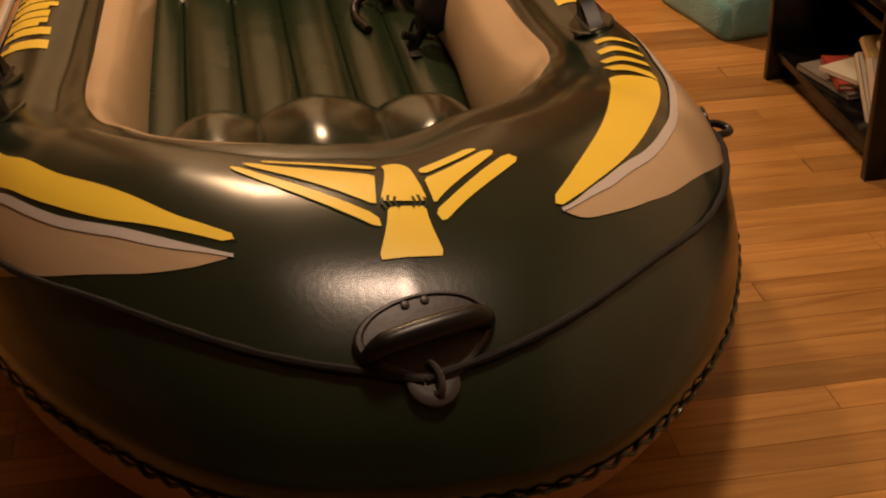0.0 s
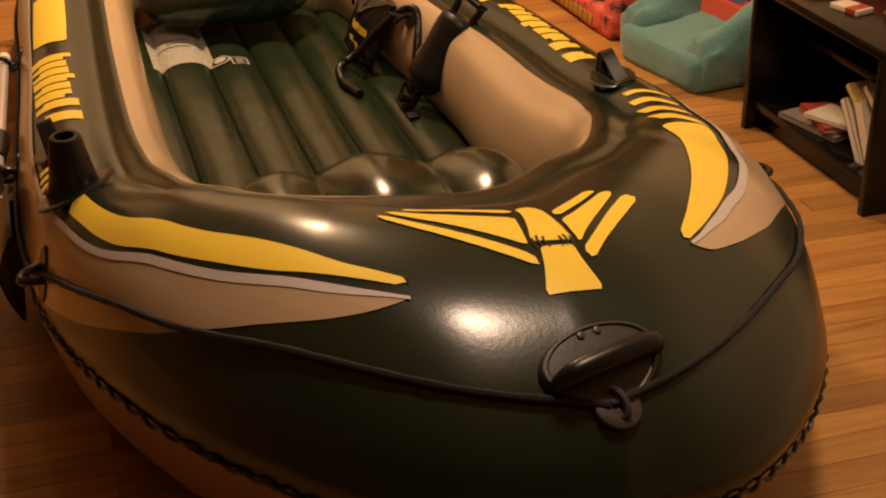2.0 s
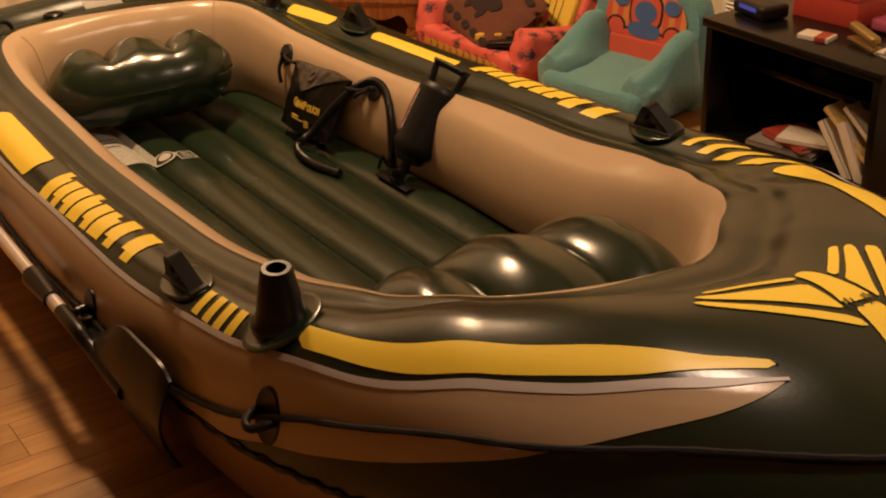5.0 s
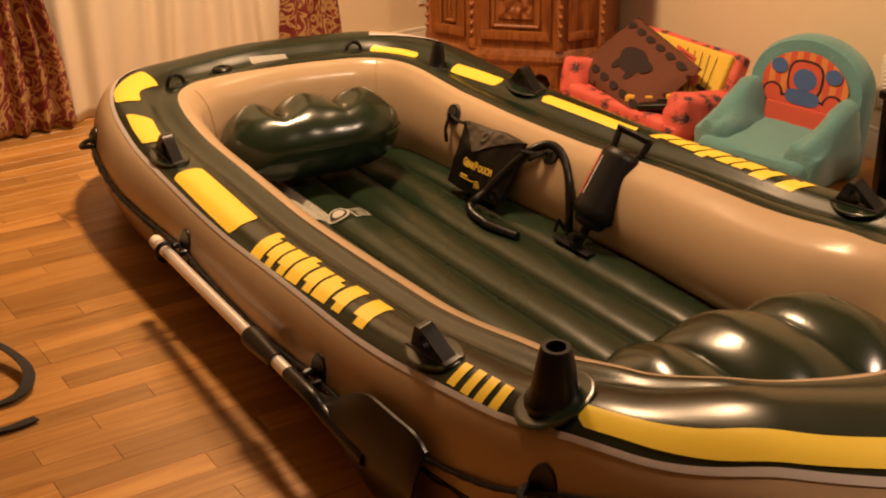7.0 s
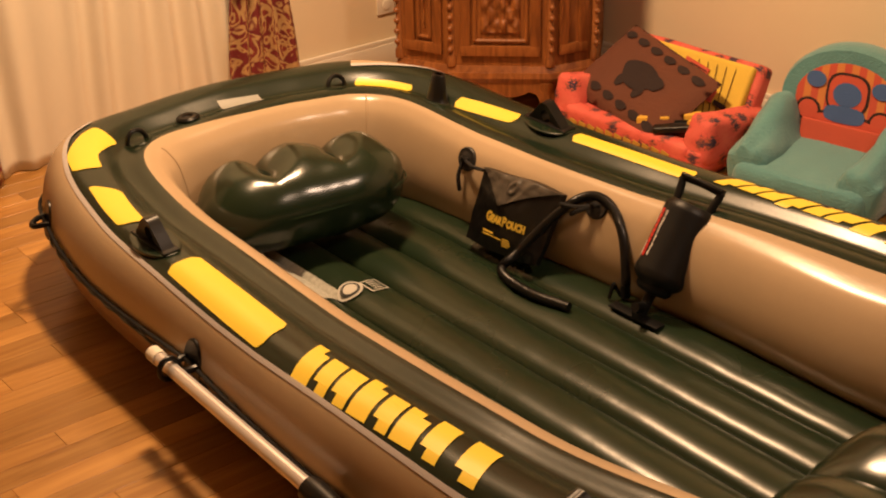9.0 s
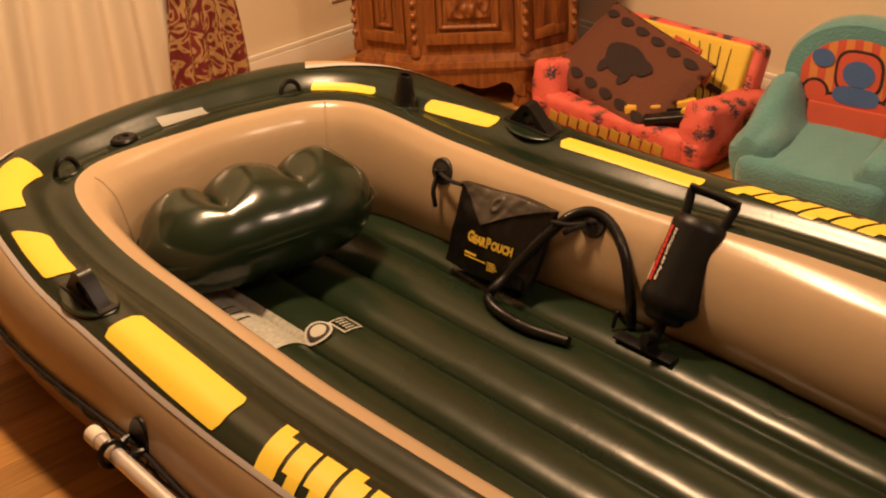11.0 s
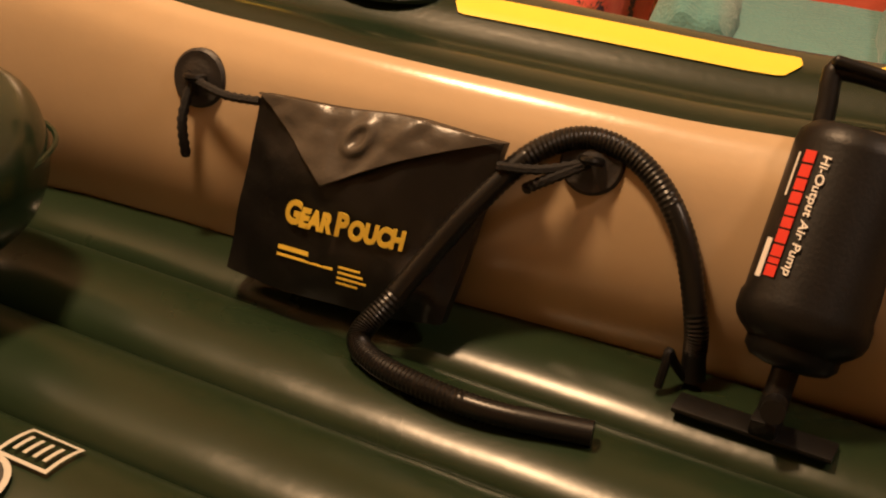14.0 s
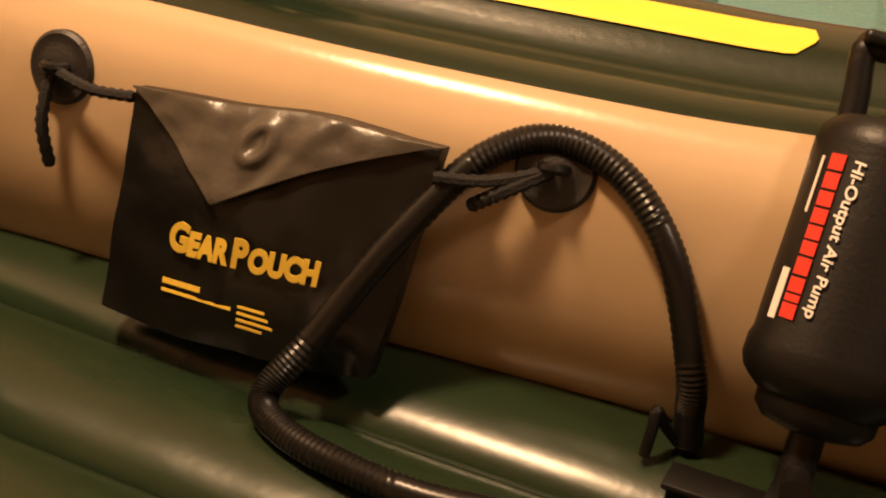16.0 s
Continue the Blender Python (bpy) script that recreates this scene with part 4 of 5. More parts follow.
def plush_arm(sx):
    """A fat foam arm, highest at the back, with a round front."""
    rows = []
    for f, sc in ((0.0, 0.12), (0.0, 0.72), (0.02, 0.90), (0.07, 0.98), (0.2, 1), (0.35, 1), (0.5, 1), (0.65, 1), (0.8, 1), (0.95, 1), (1.0, 0.8), (1.0, 0.3)):
        y = -0.175 + 0.30 * f
        h = 0.165 + 0.085 * smooth01(f * 1.1)
        prof = spline([(0.115, 0.002, 0), (0.172, 0.002, 0), (0.196, 0.05, 0), (0.204, 0.12, 0), (0.192, h - 0.03, 0), (0.165, h, 0), (0.135, h - 0.012, 0), (0.108, 0.155, 0), (0.090, 0.11, 0), (0.092, 0.03, 0), (0.115, 0.002, 0)], 4)[:-1]
        c = Vector((0.15, 0.09, 0))
        row = []
        for p in prof:
            q = c + (p - c) * sc
            n = 0.008 * noise.noise(Vector((q.x * 14 + sx, y * 14, q.y * 14))) + 0.004 * noise.noise(Vector((q.x * 40 + sx, y * 40, q.y * 40)))
            row.append(Vector((sx * (q.x + n), y + n, max(0.001, q.y + n * 0.6))))
        rows.append(row)
    bm = grid(rows, closed_v=True)
    bm.verts.ensure_lookup_table()
    n = len(rows[0])
    bm.faces.new([bm.verts[k] for k in range(n)])
    bm.faces.new([bm.verts[len(bm.verts) - n + k] for k in range(n)])
    bmesh.ops.recalc_face_normals(bm, faces=bm.faces[:])
    part("armrest", bm, TEAL, chair)


for sx in (-1, 1):
    plush_arm(sx)


def arch(w, h, r, y0, thick, tilt, n=26, grow=0.0):
    """A slab with a round top, leaning back."""
    pts = [(-w - grow, 0.0)] + [(-(w + grow) * math.cos(math.pi * k / n), (h - r) + (r + grow) * math.sin(math.pi * k / n)) for k in range(n + 1)] + [(w + grow, 0.0)]
    return pts


def slab(pts, y0, thick, tilt, bev):
    rows = []
    cx = 0
    for d, sc in ((0, 0.94), (0.0, 0.97), (bev, 1.0), (thick - bev, 1.0), (thick, 0.97), (thick, 0.94)):
        rows.append([Vector((x * sc, y0 + d + z * math.tan(radians(tilt)), max(0.0, z * sc + (1 - sc) * 0.1))) for x, z in pts])
    bm = grid(rows, closed_v=True)
    bm.verts.ensure_lookup_table()
    n = len(pts)
    bm.faces.new([bm.verts[k] for k in range(n)])
    bm.faces.new([bm.verts[len(bm.verts) - n + k] for k in range(n)][::-1])
    bmesh.ops.recalc_face_normals(bm, faces=bm.faces[:])
    return bm


part("backrest", slab(arch(0.185, 0.395, 0.15, 0, 0, 0), 0.085, 0.095, 10, 0.02), TEAL, chair)


def back_panel(name, x0, x1, z0, ztop, material, d, label=""):
    """A flat print on the leaning back between x0 and x1."""
    rows = []
    for i in range(7):
        x = x0 + (x1 - x0) * i / 6
        zt = ztop(x)
        rows.append([Vector((x, 0.085 - d + z * math.tan(radians(10)), z)) for z in [z0 + (zt - z0) * j / 6 for j in range(7)]])
    bm = grid(rows)
    bmesh.ops.recalc_face_normals(bm, faces=bm.faces[:])
    return part(name, bm, material, chair, label)


def arc_top(x):
    return 0.235 + 0.118 * math.sqrt(max(0.0, 1 - (x / 0.142) ** 2))


for k in range(14):
    x0 = -0.138 + 0.276 * k / 14
    back_panel("printed_stripe", x0, x0 + 0.276 / 14, 0.13, arc_top, STRIPE_A if k % 2 else STRIPE_B, 0.004)


def blob(name, cx, cz, rx, rz, material, d, parent, sq=2.0, n=28):
    bm = bmesh.new()
    c = bm.verts.new((cx, 0.085 - d + cz * math.tan(radians(10)), cz))
    ring = []
    for k in range(n):
        a = 2 * math.pi * k / n
        x = cx + rx * math.copysign(abs(math.cos(a)) ** (2 / sq), math.cos(a))
        z = cz + rz * math.copysign(abs(math.sin(a)) ** (2 / sq), math.sin(a))
        ring.append(bm.verts.new((x, 0.085 - d + z * math.tan(radians(10)), z)))
    for k in range(n):
        bm.faces.new((c, ring[k], ring[(k + 1) % n]))
    bmesh.ops.recalc_face_normals(bm, faces=bm.faces[:])
    return part(name, bm, material, parent)


# a printed red chair and plain blue shapes
blob("printed_shape", 0, 0.165, 0.095, 0.050, DARKF, 0.0055, chair, 4)
blob("printed_shape", 0, 0.165, 0.088, 0.043, STRIPE_B, 0.007, chair, 4)
for sx in (-1, 1):
    blob("printed_shape", sx * 0.098, 0.208, 0.034, 0.034, DARKF, 0.006, chair)
    blob("printed_shape", sx * 0.098, 0.208, 0.027, 0.027, STRIPE_B, 0.0075, chair)
blob("printed_shape", 0, 0.270, 0.058, 0.058, DARKF, 0.0055, chair, 3)
blob("printed_shape", 0, 0.270, 0.051, 0.051, STRIPE_B, 0.007, chair, 3)
blob("printed_shape", 0, 0.212, 0.055, 0.024, BLUEF, 0.0085, chair, 3)
blob("printed_shape", 0, 0.268, 0.038, 0.034, BLUEF, 0.0085, chair)
for sx in (-1, 1):
    blob("printed_shape", sx * 0.088, 0.296, 0.027, 0.023, BLUEF, 0.0085, chair)
    part("printed_leg", box((0.008, 0.002, 0.05), pose(sx * 0.06, 0.085 - 0.006 + 0.1 * math.tan(radians(10)) + 0.002, 0.118, -10, 0, 0)), DARKF, chair, smooth=False)
part("seat_panel", soft_box((0.21, 0.012, 0.075), pose(0, 0.092, 0.150, -10), 0.004, 0.0), STRIPE_B, chair)

# ---------------------------------------------------------------- fold-out sofa for a child
REDP = bpy.data.materials.new("red_printed_fabric")
REDP.use_nodes = True
nt = REDP.node_tree
pb = nt.nodes["Principled BSDF"]
pb.inputs["Roughness"].default_value = 0.75
tc = nt.nodes.new("ShaderNodeTexCoord")
vo = nt.nodes.new("ShaderNodeTexVoronoi")
vo.inputs["Scale"].default_value, vo.inputs["Randomness"].default_value = 18, 1.0
nz = nt.nodes.new("ShaderNodeTexNoise")
nz.inputs["Scale"].default_value, nz.inputs["Detail"].default_value = 30, 4
warp = nt.nodes.new("ShaderNodeMix")
warp.data_type = "VECTOR"
warp.inputs[0].default_value = 0.06
nt.links.new(tc.outputs["Object"], warp.inputs[4])
nt.links.new(nz.outputs["Color"], warp.inputs[5])
nt.links.new(warp.outputs[1], vo.inputs["Vector"])
cr = nt.nodes.new("ShaderNodeValToRGB")
cr.color_ramp.elements[0].position, cr.color_ramp.elements[0].color = 0.24, (0.045, 0.022, 0.05, 1)
cr.color_ramp.elements[1].position, cr.color_ramp.elements[1].color = 0.36, (0.60, 0.090, 0.070, 1)
e = cr.color_ramp.elements.new(0.33)
e.color = (0.34, 0.10, 0.03, 1)
e = cr.color_ramp.elements.new(0.95)
e.color = (0.68, 0.15, 0.105, 1)
nt.links.new(vo.outputs["Distance"], cr.inputs[0])
nt.links.new(cr.outputs[0], pb.inputs["Base Color"])
bp = nt.nodes.new("ShaderNodeBump")
bp.inputs["Strength"].default_value, bp.inputs["Distance"].default_value = 0.5, 0.01
n9 = nt.nodes.new("ShaderNodeTexNoise")
n9.inputs["Scale"].default_value = 16
nt.links.new(tc.outputs["Object"], n9.inputs["Vector"])
nt.links.new(n9.outputs[0], bp.inputs["Height"])
nt.links.new(bp.outputs[0], pb.inputs["Normal"])
YELF = mat("yellow_fabric", (0.70, 0.48, 0.06), 0.8, 0.10, 12, 0.3, 60)
PILL = mat("brown_pillow", (0.11, 0.036, 0.018), 0.9, 0.15, 14, 0.4, 160)
PILL2 = mat("dark_pillow_print", (0.020, 0.010, 0.009), 0.9, 0.2, 14, 0.4, 160)
sofa = thing("kids_sofa", "red printed foam child sofa with yellow back cushion", "sofa", pose(1.248, 2.728, 0, 0, 0, -88))
part("base", soft_box((0.60, 0.36, 0.085), pose(0, 0, 0.044), 0.025), REDP, sofa)
part("armrest", soft_box((0.090, 0.32, 0.140), pose(-0.262, -0.01, 0.085, -12, -6, 0), 0.036, 0.014), REDP, sofa)
part("armrest", soft_box((0.095, 0.32, 0.150), pose(0.260, -0.01, 0.085, -12, 6, 0), 0.038, 0.014), REDP, sofa)
part("front_roll", soft_box((0.50, 0.06, 0.085), pose(0, -0.155, 0.050), 0.026), REDP, sofa)
part("backrest", soft_box((0.52, 0.055, 0.22), pose(0, 0.125, 0.150, -28), 0.022), REDP, sofa)
M24 = pose(0.0, 0.088, 0.155, -28)
part("back_cushion", soft_box((0.47, 0.030, 0.215), M24, 0.013, 0.003), YELF, sofa, "yellow printed back cushion")
for k, (x, z, w, h, mm) in enumerate(((-0.06, 0.075, 0.05, 0.018, DARKF), (0.04, 0.06, 0.10, 0.03, STRIPE_B), (0.05, 0.062, 0.07, 0.004, DARKF), (0.17, -0.03, 0.05, 0.016, DARKF), (0.13, -0.01, 0.025, 0.04, STRIPE_B))):
    part("printed_shape", box((w, 0.003, h), M24 @ pose(x, -0.0185 - 0.0008 * k, z, 0, 12, 0), 0.001), mm, sofa)
for k in range(5):
    part("printed_line", tube([M24 @ Vector((0.04 + 0.035 * k, -0.0185, 0.085)), M24 @ Vector((0.10 + 0.022 * k, -0.0185, -0.07))], 0.0012, 5), DARKF, sofa)
for k in range(11):
    part("printed_block", box((0.030, 0.003, 0.034), pose(-0.20 + 0.037 * k, -0.1875, 0.040, 0, 14, 0), 0.001), mat("mustard_ink", (0.42, 0.24, 0.03), 0.8) if k == 0 else bpy.data.materials["mustard_ink"], sofa)

pillow = thing("throw_pillow", "dark brown throw pillow with darker print on the sofa", "pillow", pose(1.218, 2.788, 0.165, 0, 0, -88) @ pose(0, 0, 0, 36, 8, -14) @ Matrix.Diagonal((1.3, 1.15, 1, 1)))
rows = []
for i in range(25):
    u = -1 + 2 * i / 24
    rows.append([Vector((u * 0.175, v * 0.125, 0.034 * ((1 - u ** 4) * (1 - v ** 4)) ** 0.5 + 0.003 * noise.noise(Vector((u * 3, v * 3, 0))))) for v in [-1 + 2 * j / 18 for j in range(19)]])
bm = grid(rows)
grid([[Vector((p.x, p.y, -p.z)) for p in r] for r in rows], bm=bm, flip=True)
bmesh.ops.remove_doubles(bm, verts=bm.verts[:], dist=0.0005)
bmesh.ops.recalc_face_normals(bm, faces=bm.faces[:])
part("pillow_case", bm, PILL, pillow)
for cx, cy, rx, ry in [(0.0, 0.005, 0.062, 0.042), (0.055, 0.012, 0.026, 0.022), (-0.035, -0.034, 0.014, 0.020), (0.035, -0.034, 0.014, 0.020)] + [(-0.135 + 0.054 * k, sy * 0.088, 0.020, 0.012) for k in range(6) for sy in (-1, 1)]:
    bm = bmesh.new()
    zt = lambda x, y: 0.0355 * max(0.0, (1 - (x / 0.175) ** 4) * (1 - (y / 0.125) ** 4)) ** 0.5 + 0.003
    c = bm.verts.new((cx, cy, zt(cx, cy)))
    ring = [bm.verts.new((cx + rx * math.cos(a) * (1 + 0.12 * math.sin(3 * a)), cy + ry * math.sin(a), zt(cx + rx * math.cos(a), cy + ry * math.sin(a)))) for a in [2 * math.pi * k / 18 for k in range(18)]]
    for k in range(18):
        bm.faces.new((c, ring[k], ring[(k + 1) % 18]))
    part("printed_shape", bm, PILL2, pillow)

TOYY = mat("yellow_plastic", (0.72, 0.42, 0.06), 0.4, 0.06, 15)
toy = thing("toy_tool", "yellow and black plastic toy on the sofa seat", "toy", pose(1.148, 2.603, 0.115, 0, -8, -62))
part("toy_end", box((0.034, 0.034, 0.034), pose(-0.085, 0, 0.002), 0.006), TOYY, toy)
part("toy_hole", lathe([(0.011, 0), (0.011, 0.002), (0.006, 0.002)], 16, pose(-0.103, 0, 0.002, 0, -90, 0)), BLACK, toy)
part("toy_block", box((0.030, 0.036, 0.036), pose(-0.015, 0.0, 0.002), 0.006), TOYY, toy)
part("toy_block", box((0.055, 0.03, 0.034), pose(0.062, 0.016, 0.004, 0, 0, 20), 0.008), TOYY, toy)
part("toy_block", box((0.04, 0.028, 0.03), pose(0.078, -0.030, 0.0, 0, 0, -15), 0.008), TOYY, toy)
for dy in (-0.011, 0.011):
    part("toy_rod", tube([(-0.08, dy, 0.004), (0.06, dy, 0.004)], 0.005, 8), BLACK, toy)
part("toy_grip", soft_box((0.13, 0.045, 0.022), pose(0.02, -0.035, -0.008, 0, 0, 6), 0.008, 0.001), BLACK, toy)

# ---------------------------------------------------------------- black shelf unit
BLK = mat("black_lacquer", (0.004, 0.0037, 0.0034), 0.24, 0.2, 8, 0.02, 60, spec=0.3)
X0, X1, Y0, Y1, SH = 1.138, 1.552, 1.085, 1.672, 0.405
shelf = thing("shelf_unit", "glossy black low shelf unit with open front", "shelf", pose(0, 0, 0))
part("top", box((X1 - X0 + 0.016, Y1 - Y0 + 0.02, 0.024), pose((X0 + X1) / 2, (Y0 + Y1) / 2, SH - 0.012), 0.004), BLK, shelf)
for y in (Y0 + 0.011, Y1 - 0.011):
    part("side_panel", box((X1 - X0, 0.022, SH - 0.024), pose((X0 + X1) / 2, y, (SH - 0.024) / 2), 0.002), BLK, shelf)
part("shelf_board", box((X1 - X0 - 0.02, Y1 - Y0 - 0.046, 0.02), pose((X0 + X1) / 2 + 0.004, (Y0 + Y1) / 2, 0.075), 0.002), BLK, shelf)
part("shelf_board", box((X1 - X0 - 0.12, Y1 - Y0 - 0.046, 0.018), pose((X0 + X1) / 2 + 0.05, (Y0 + Y1) / 2, 0.262), 0.002), BLK, shelf)
part("plinth", box((0.02, Y1 - Y0 - 0.046, 0.06), pose(X0 + 0.06, (Y0 + Y1) / 2, 0.03), 0.002), BLK, shelf)
part("back_panel", box((0.008, Y1 - Y0 - 0.046, SH - 0.03), pose(X1 - 0.006, (Y0 + Y1) / 2, (SH - 0.03) / 2)), BLK, shelf, smooth=False)

PAPER = mat("paper_block", (0.66, 0.57, 0.42), 0.8, 0.1, 40, 0.3, 300)
COVERS = [mat("cover_white", (0.66, 0.60, 0.48), 0.45, 0.06), mat("cover_spotted", (0.62, 0.46, 0.20), 0.5, 0.35, 70), mat("cover_red", (0.35, 0.05, 0.03), 0.45, 0.1), mat("cover_grey", (0.20, 0.18, 0.15), 0.5, 0.1), mat("cover_blue", (0.08, 0.11, 0.20), 0.45, 0.1)]


def book(label, at, size, cover):
    w, l, t = size
    ob = thing("book", label, "book", at, "books on the shelf")
    part("page_block", box((w - 0.006, l - 0.008, t - 0.005), pose(0.002, 0, 0)), PAPER, ob, smooth=False)
    bm = box((w, l, 0.002), pose(0, 0, t / 2 - 0.001))
    add_box(bm, (w, l, 0.002), pose(0, 0, -t / 2 + 0.001))
    add_box(bm, (0.002, l, t), pose(-w / 2 + 0.001, 0, 0))
    part("cover", bm, cover, ob, smooth=False)
    return ob


ZS = 0.086
book("thick white binder leaning in the black shelf", pose(1.265, 1.185, ZS + 0.052, 62, 0, 4), (0.16, 0.20, 0.03), COVERS[0])
book("white binder leaning in the black shelf", pose(1.27, 1.235, ZS + 0.05, 52, 0, 0), (0.17, 0.19, 0.022), COVERS[0])
book("spotted cream folder leaning on binders", pose(1.275, 1.205, ZS + 0.100, 38, 0, 3), (0.17, 0.21, 0.016), COVERS[1])
book("cream paperback leaning on a folder", pose(1.28, 1.165, ZS + 0.125, 36, 0, 0), (0.16, 0.17, 0.018), COVERS[0])
book("flat grey magazine lying in the shelf", pose(1.25, 1.43, ZS + 0.008, 0, 0, 12), (0.16, 0.20, 0.014), COVERS[3])
book("red paperback lying on a magazine", pose(1.255, 1.41, ZS + 0.024, 0, 2, -10), (0.13, 0.17, 0.016), COVERS[2])
book("pale booklet lying on a stack", pose(1.25, 1.37, ZS + 0.038, 0, 3, 25), (0.12, 0.16, 0.010), COVERS[0])

radio = thing("clock_radio", "black clock radio with blue display on the shelf", "radio", pose(1.265, 1.60, SH, 0, 0, -8))
part("case", soft_box((0.09, 0.135, 0.040), pose(0, 0, 0.021), 0.014, 0.0), BLACK, radio)
BLUED = bpy.data.materials.new("blue_display")
BLUED.use_nodes = True
BLUED.node_tree.nodes["Principled BSDF"].inputs["Base Color"].default_value = (0.02, 0.03, 0.2, 1)
BLUED.node_tree.nodes["Principled BSDF"].inputs["Emission Color"].default_value = (0.08, 0.13, 0.9, 1)
BLUED.node_tree.nodes["Principled BSDF"].inputs["Emission Strength"].default_value = 0.35
part("display", box((0.003, 0.072, 0.012), pose(-0.0445, 0.0, 0.026, 0, 14, 0), 0.001), BLUED, radio)
redbox = thing("red_box", "red cardboard box on the black shelf", "box", pose(1.43, 1.46, SH, 0, 0, 6))
part("carton", box((0.17, 0.20, 0.072), pose(0, 0, 0.036), 0.002), mat("red_card", (0.42, 0.045, 0.025), 0.55, 0.1, 10), redbox)
part("lid_edge", box((0.174, 0.204, 0.012), pose(0, 0, 0.076), 0.002), mat("red_card_lid", (0.38, 0.04, 0.03), 0.55, 0.1, 10), redbox)
stap = thing("stapler", "brass coloured stapler on the shelf", "stapler", pose(1.275, 1.255, SH, 0, 0, 72))
BRASS = mat("dull_brass", (0.34, 0.23, 0.08), 0.35, 0.2, 30, metal=0.6)
part("stapler_base", box((0.12, 0.03, 0.008), pose(0, 0, 0.004), 0.003), BRASS, stap)
part("stapler_arm", soft_box((0.115, 0.026, 0.022), pose(0.002, 0, 0.030, 0, -7, 0), 0.009, 0.0), BRASS, stap)
card = thing("card_pack", "small red and white card pack on the shelf", "box", pose(1.225, 1.365, SH, 0, 0, 15))
part("pack", box((0.055, 0.085, 0.012), pose(0, 0, 0.006), 0.001), COVERS[0], card)
part("pack_band", box((0.057, 0.03, 0.0125), pose(0, -0.02, 0.0064), 0.001), COVERS[2], card)
pap = thing("paper_stack", "loose white papers and a magazine on the shelf", "paper", pose(1.30, 1.135, SH, 0, 0, 8))
for k in range(5):
    part("sheet", box((0.14, 0.10, 0.0025), pose(0.006 * k, 0.005 * (k % 3), 0.002 + 0.0032 * k, 0, 0, 9 * k - 15)), COVERS[(0, 3, 0, 4, 0)[k]], pap, smooth=False)
cloth = thing("pink_cloth", "crumpled dark pink cloth beside the red box", "cloth", pose(1.43, 1.285, SH))
part("folds", soft_box((0.10, 0.09, 0.03), pose(0, 0, 0.0165), 0.012, 0.005, 30), mat("pink_cloth", (0.30, 0.05, 0.10), 0.9, 0.2, 30), cloth)

# ---------------------------------------------------------------- carved corner cabinet
OAK = bpy.data.materials.new("carved_wood")
OAK.use_nodes = True
nt = OAK.node_tree
pb = nt.nodes["Principled BSDF"]
pb.inputs["Roughness"].default_value = 0.42
tc = nt.nodes.new("ShaderNodeTexCoord")
mp = nt.nodes.new("ShaderNodeMapping")
mp.inputs["Scale"].default_value = (14, 14, 2.2)
nz = nt.nodes.new("ShaderNodeTexNoise")
nz.inputs["Scale"].default_value, nz.inputs["Detail"].default_value, nz.inputs["Distortion"].default_value = 3.0, 8, 1.2
cr = nt.nodes.new("ShaderNodeValToRGB")
cr.color_ramp.elements[0].position, cr.color_ramp.elements[0].color = 0.3, (0.14, 0.042, 0.010, 1)
cr.color_ramp.elements[1].position, cr.color_ramp.elements[1].color = 0.7, (0.32, 0.115, 0.028, 1)
nt.links.new(tc.outputs["Object"], mp.inputs[0])
nt.links.new(mp.outputs[0], nz.inputs["Vector"])
nt.links.new(nz.outputs[0], cr.inputs[0])
nt.links.new(cr.outputs[0], pb.inputs["Base Color"])
bp = nt.nodes.new("ShaderNodeBump")
bp.inputs["Strength"].default_value, bp.inputs["Distance"].default_value = 0.25, 0.003
nt.links.new(nz.outputs[0], bp.inputs["Height"])
nt.links.new(bp.outputs[0], pb.inputs["Normal"])

cab = thing("corner_cabinet", "carved brown wooden corner cabinet on short feet", "cabinet", pose(0, 0, 0))
FOOT = [Vector((0.83, 3.505)), Vector((0.90, 3.325)), Vector((1.125, 3.105)), Vector((1.285, 3.07))]
BACK = [Vector((1.562, 3.30)), Vector((1.562, 3.84)), Vector((1.13, 3.84))]


def ring_poly(grow):
    c = Vector((1.25, 3.5))
    out = []
    for p in FOOT:
        out.append(p + (p - c).normalized() * grow)
    return out + BACK


def prism(z0, z1, grow0=0.0, grow1=0.0, bm=None):
    rows = [[Vector((p.x, p.y, z)) for p in ring_poly(g)] for z, g in ((z0, grow0), (z1, grow1))]
    bm = grid(rows, closed_v=True, bm=bm)
    bm.verts.ensure_lookup_table()
    n = len(rows[0])
    bm.faces.new([bm.verts[len(bm.verts) - n + k] for k in range(n)])
    bm.faces.new([bm.verts[len(bm.verts) - 2 * n + k] for k in range(n)][::-1])
    bmesh.ops.recalc_face_normals(bm, faces=bm.faces[:])
    return bm


part("body", prism(0.165, 1.75), OAK, cab, smooth=False)
bm = prism(0.110, 0.128, 0.012, 0.020)
prism(0.128, 0.146, 0.022, 0.018, bm)
prism(0.146, 0.166, 0.014, 0.006, bm)
part("base_moulding", bm, OAK, cab, "carved base moulding")
part("cornice", prism(1.75, 1.80, 0.02, 0.035), OAK, cab, smooth=False)


def face_frame(a, b, out=0.0):
    d = (b - a)
    l = d.length
    x = Vector((d.x, d.y, 0)).normalized()
    n = Vector((d.y, -d.x, 0)).normalized()
    c = Vector((1.25, 3.5, 0))
    if (Vector((a.x, a.y, 0)) - c).dot(n) < 0:
        n = -n
    m = Matrix((x, -n, Vector((0, 0, 1)))).transposed().to_4x4()
    return Matrix.Translation(Vector((a.x, a.y, 0)) + n * out) @ m, l


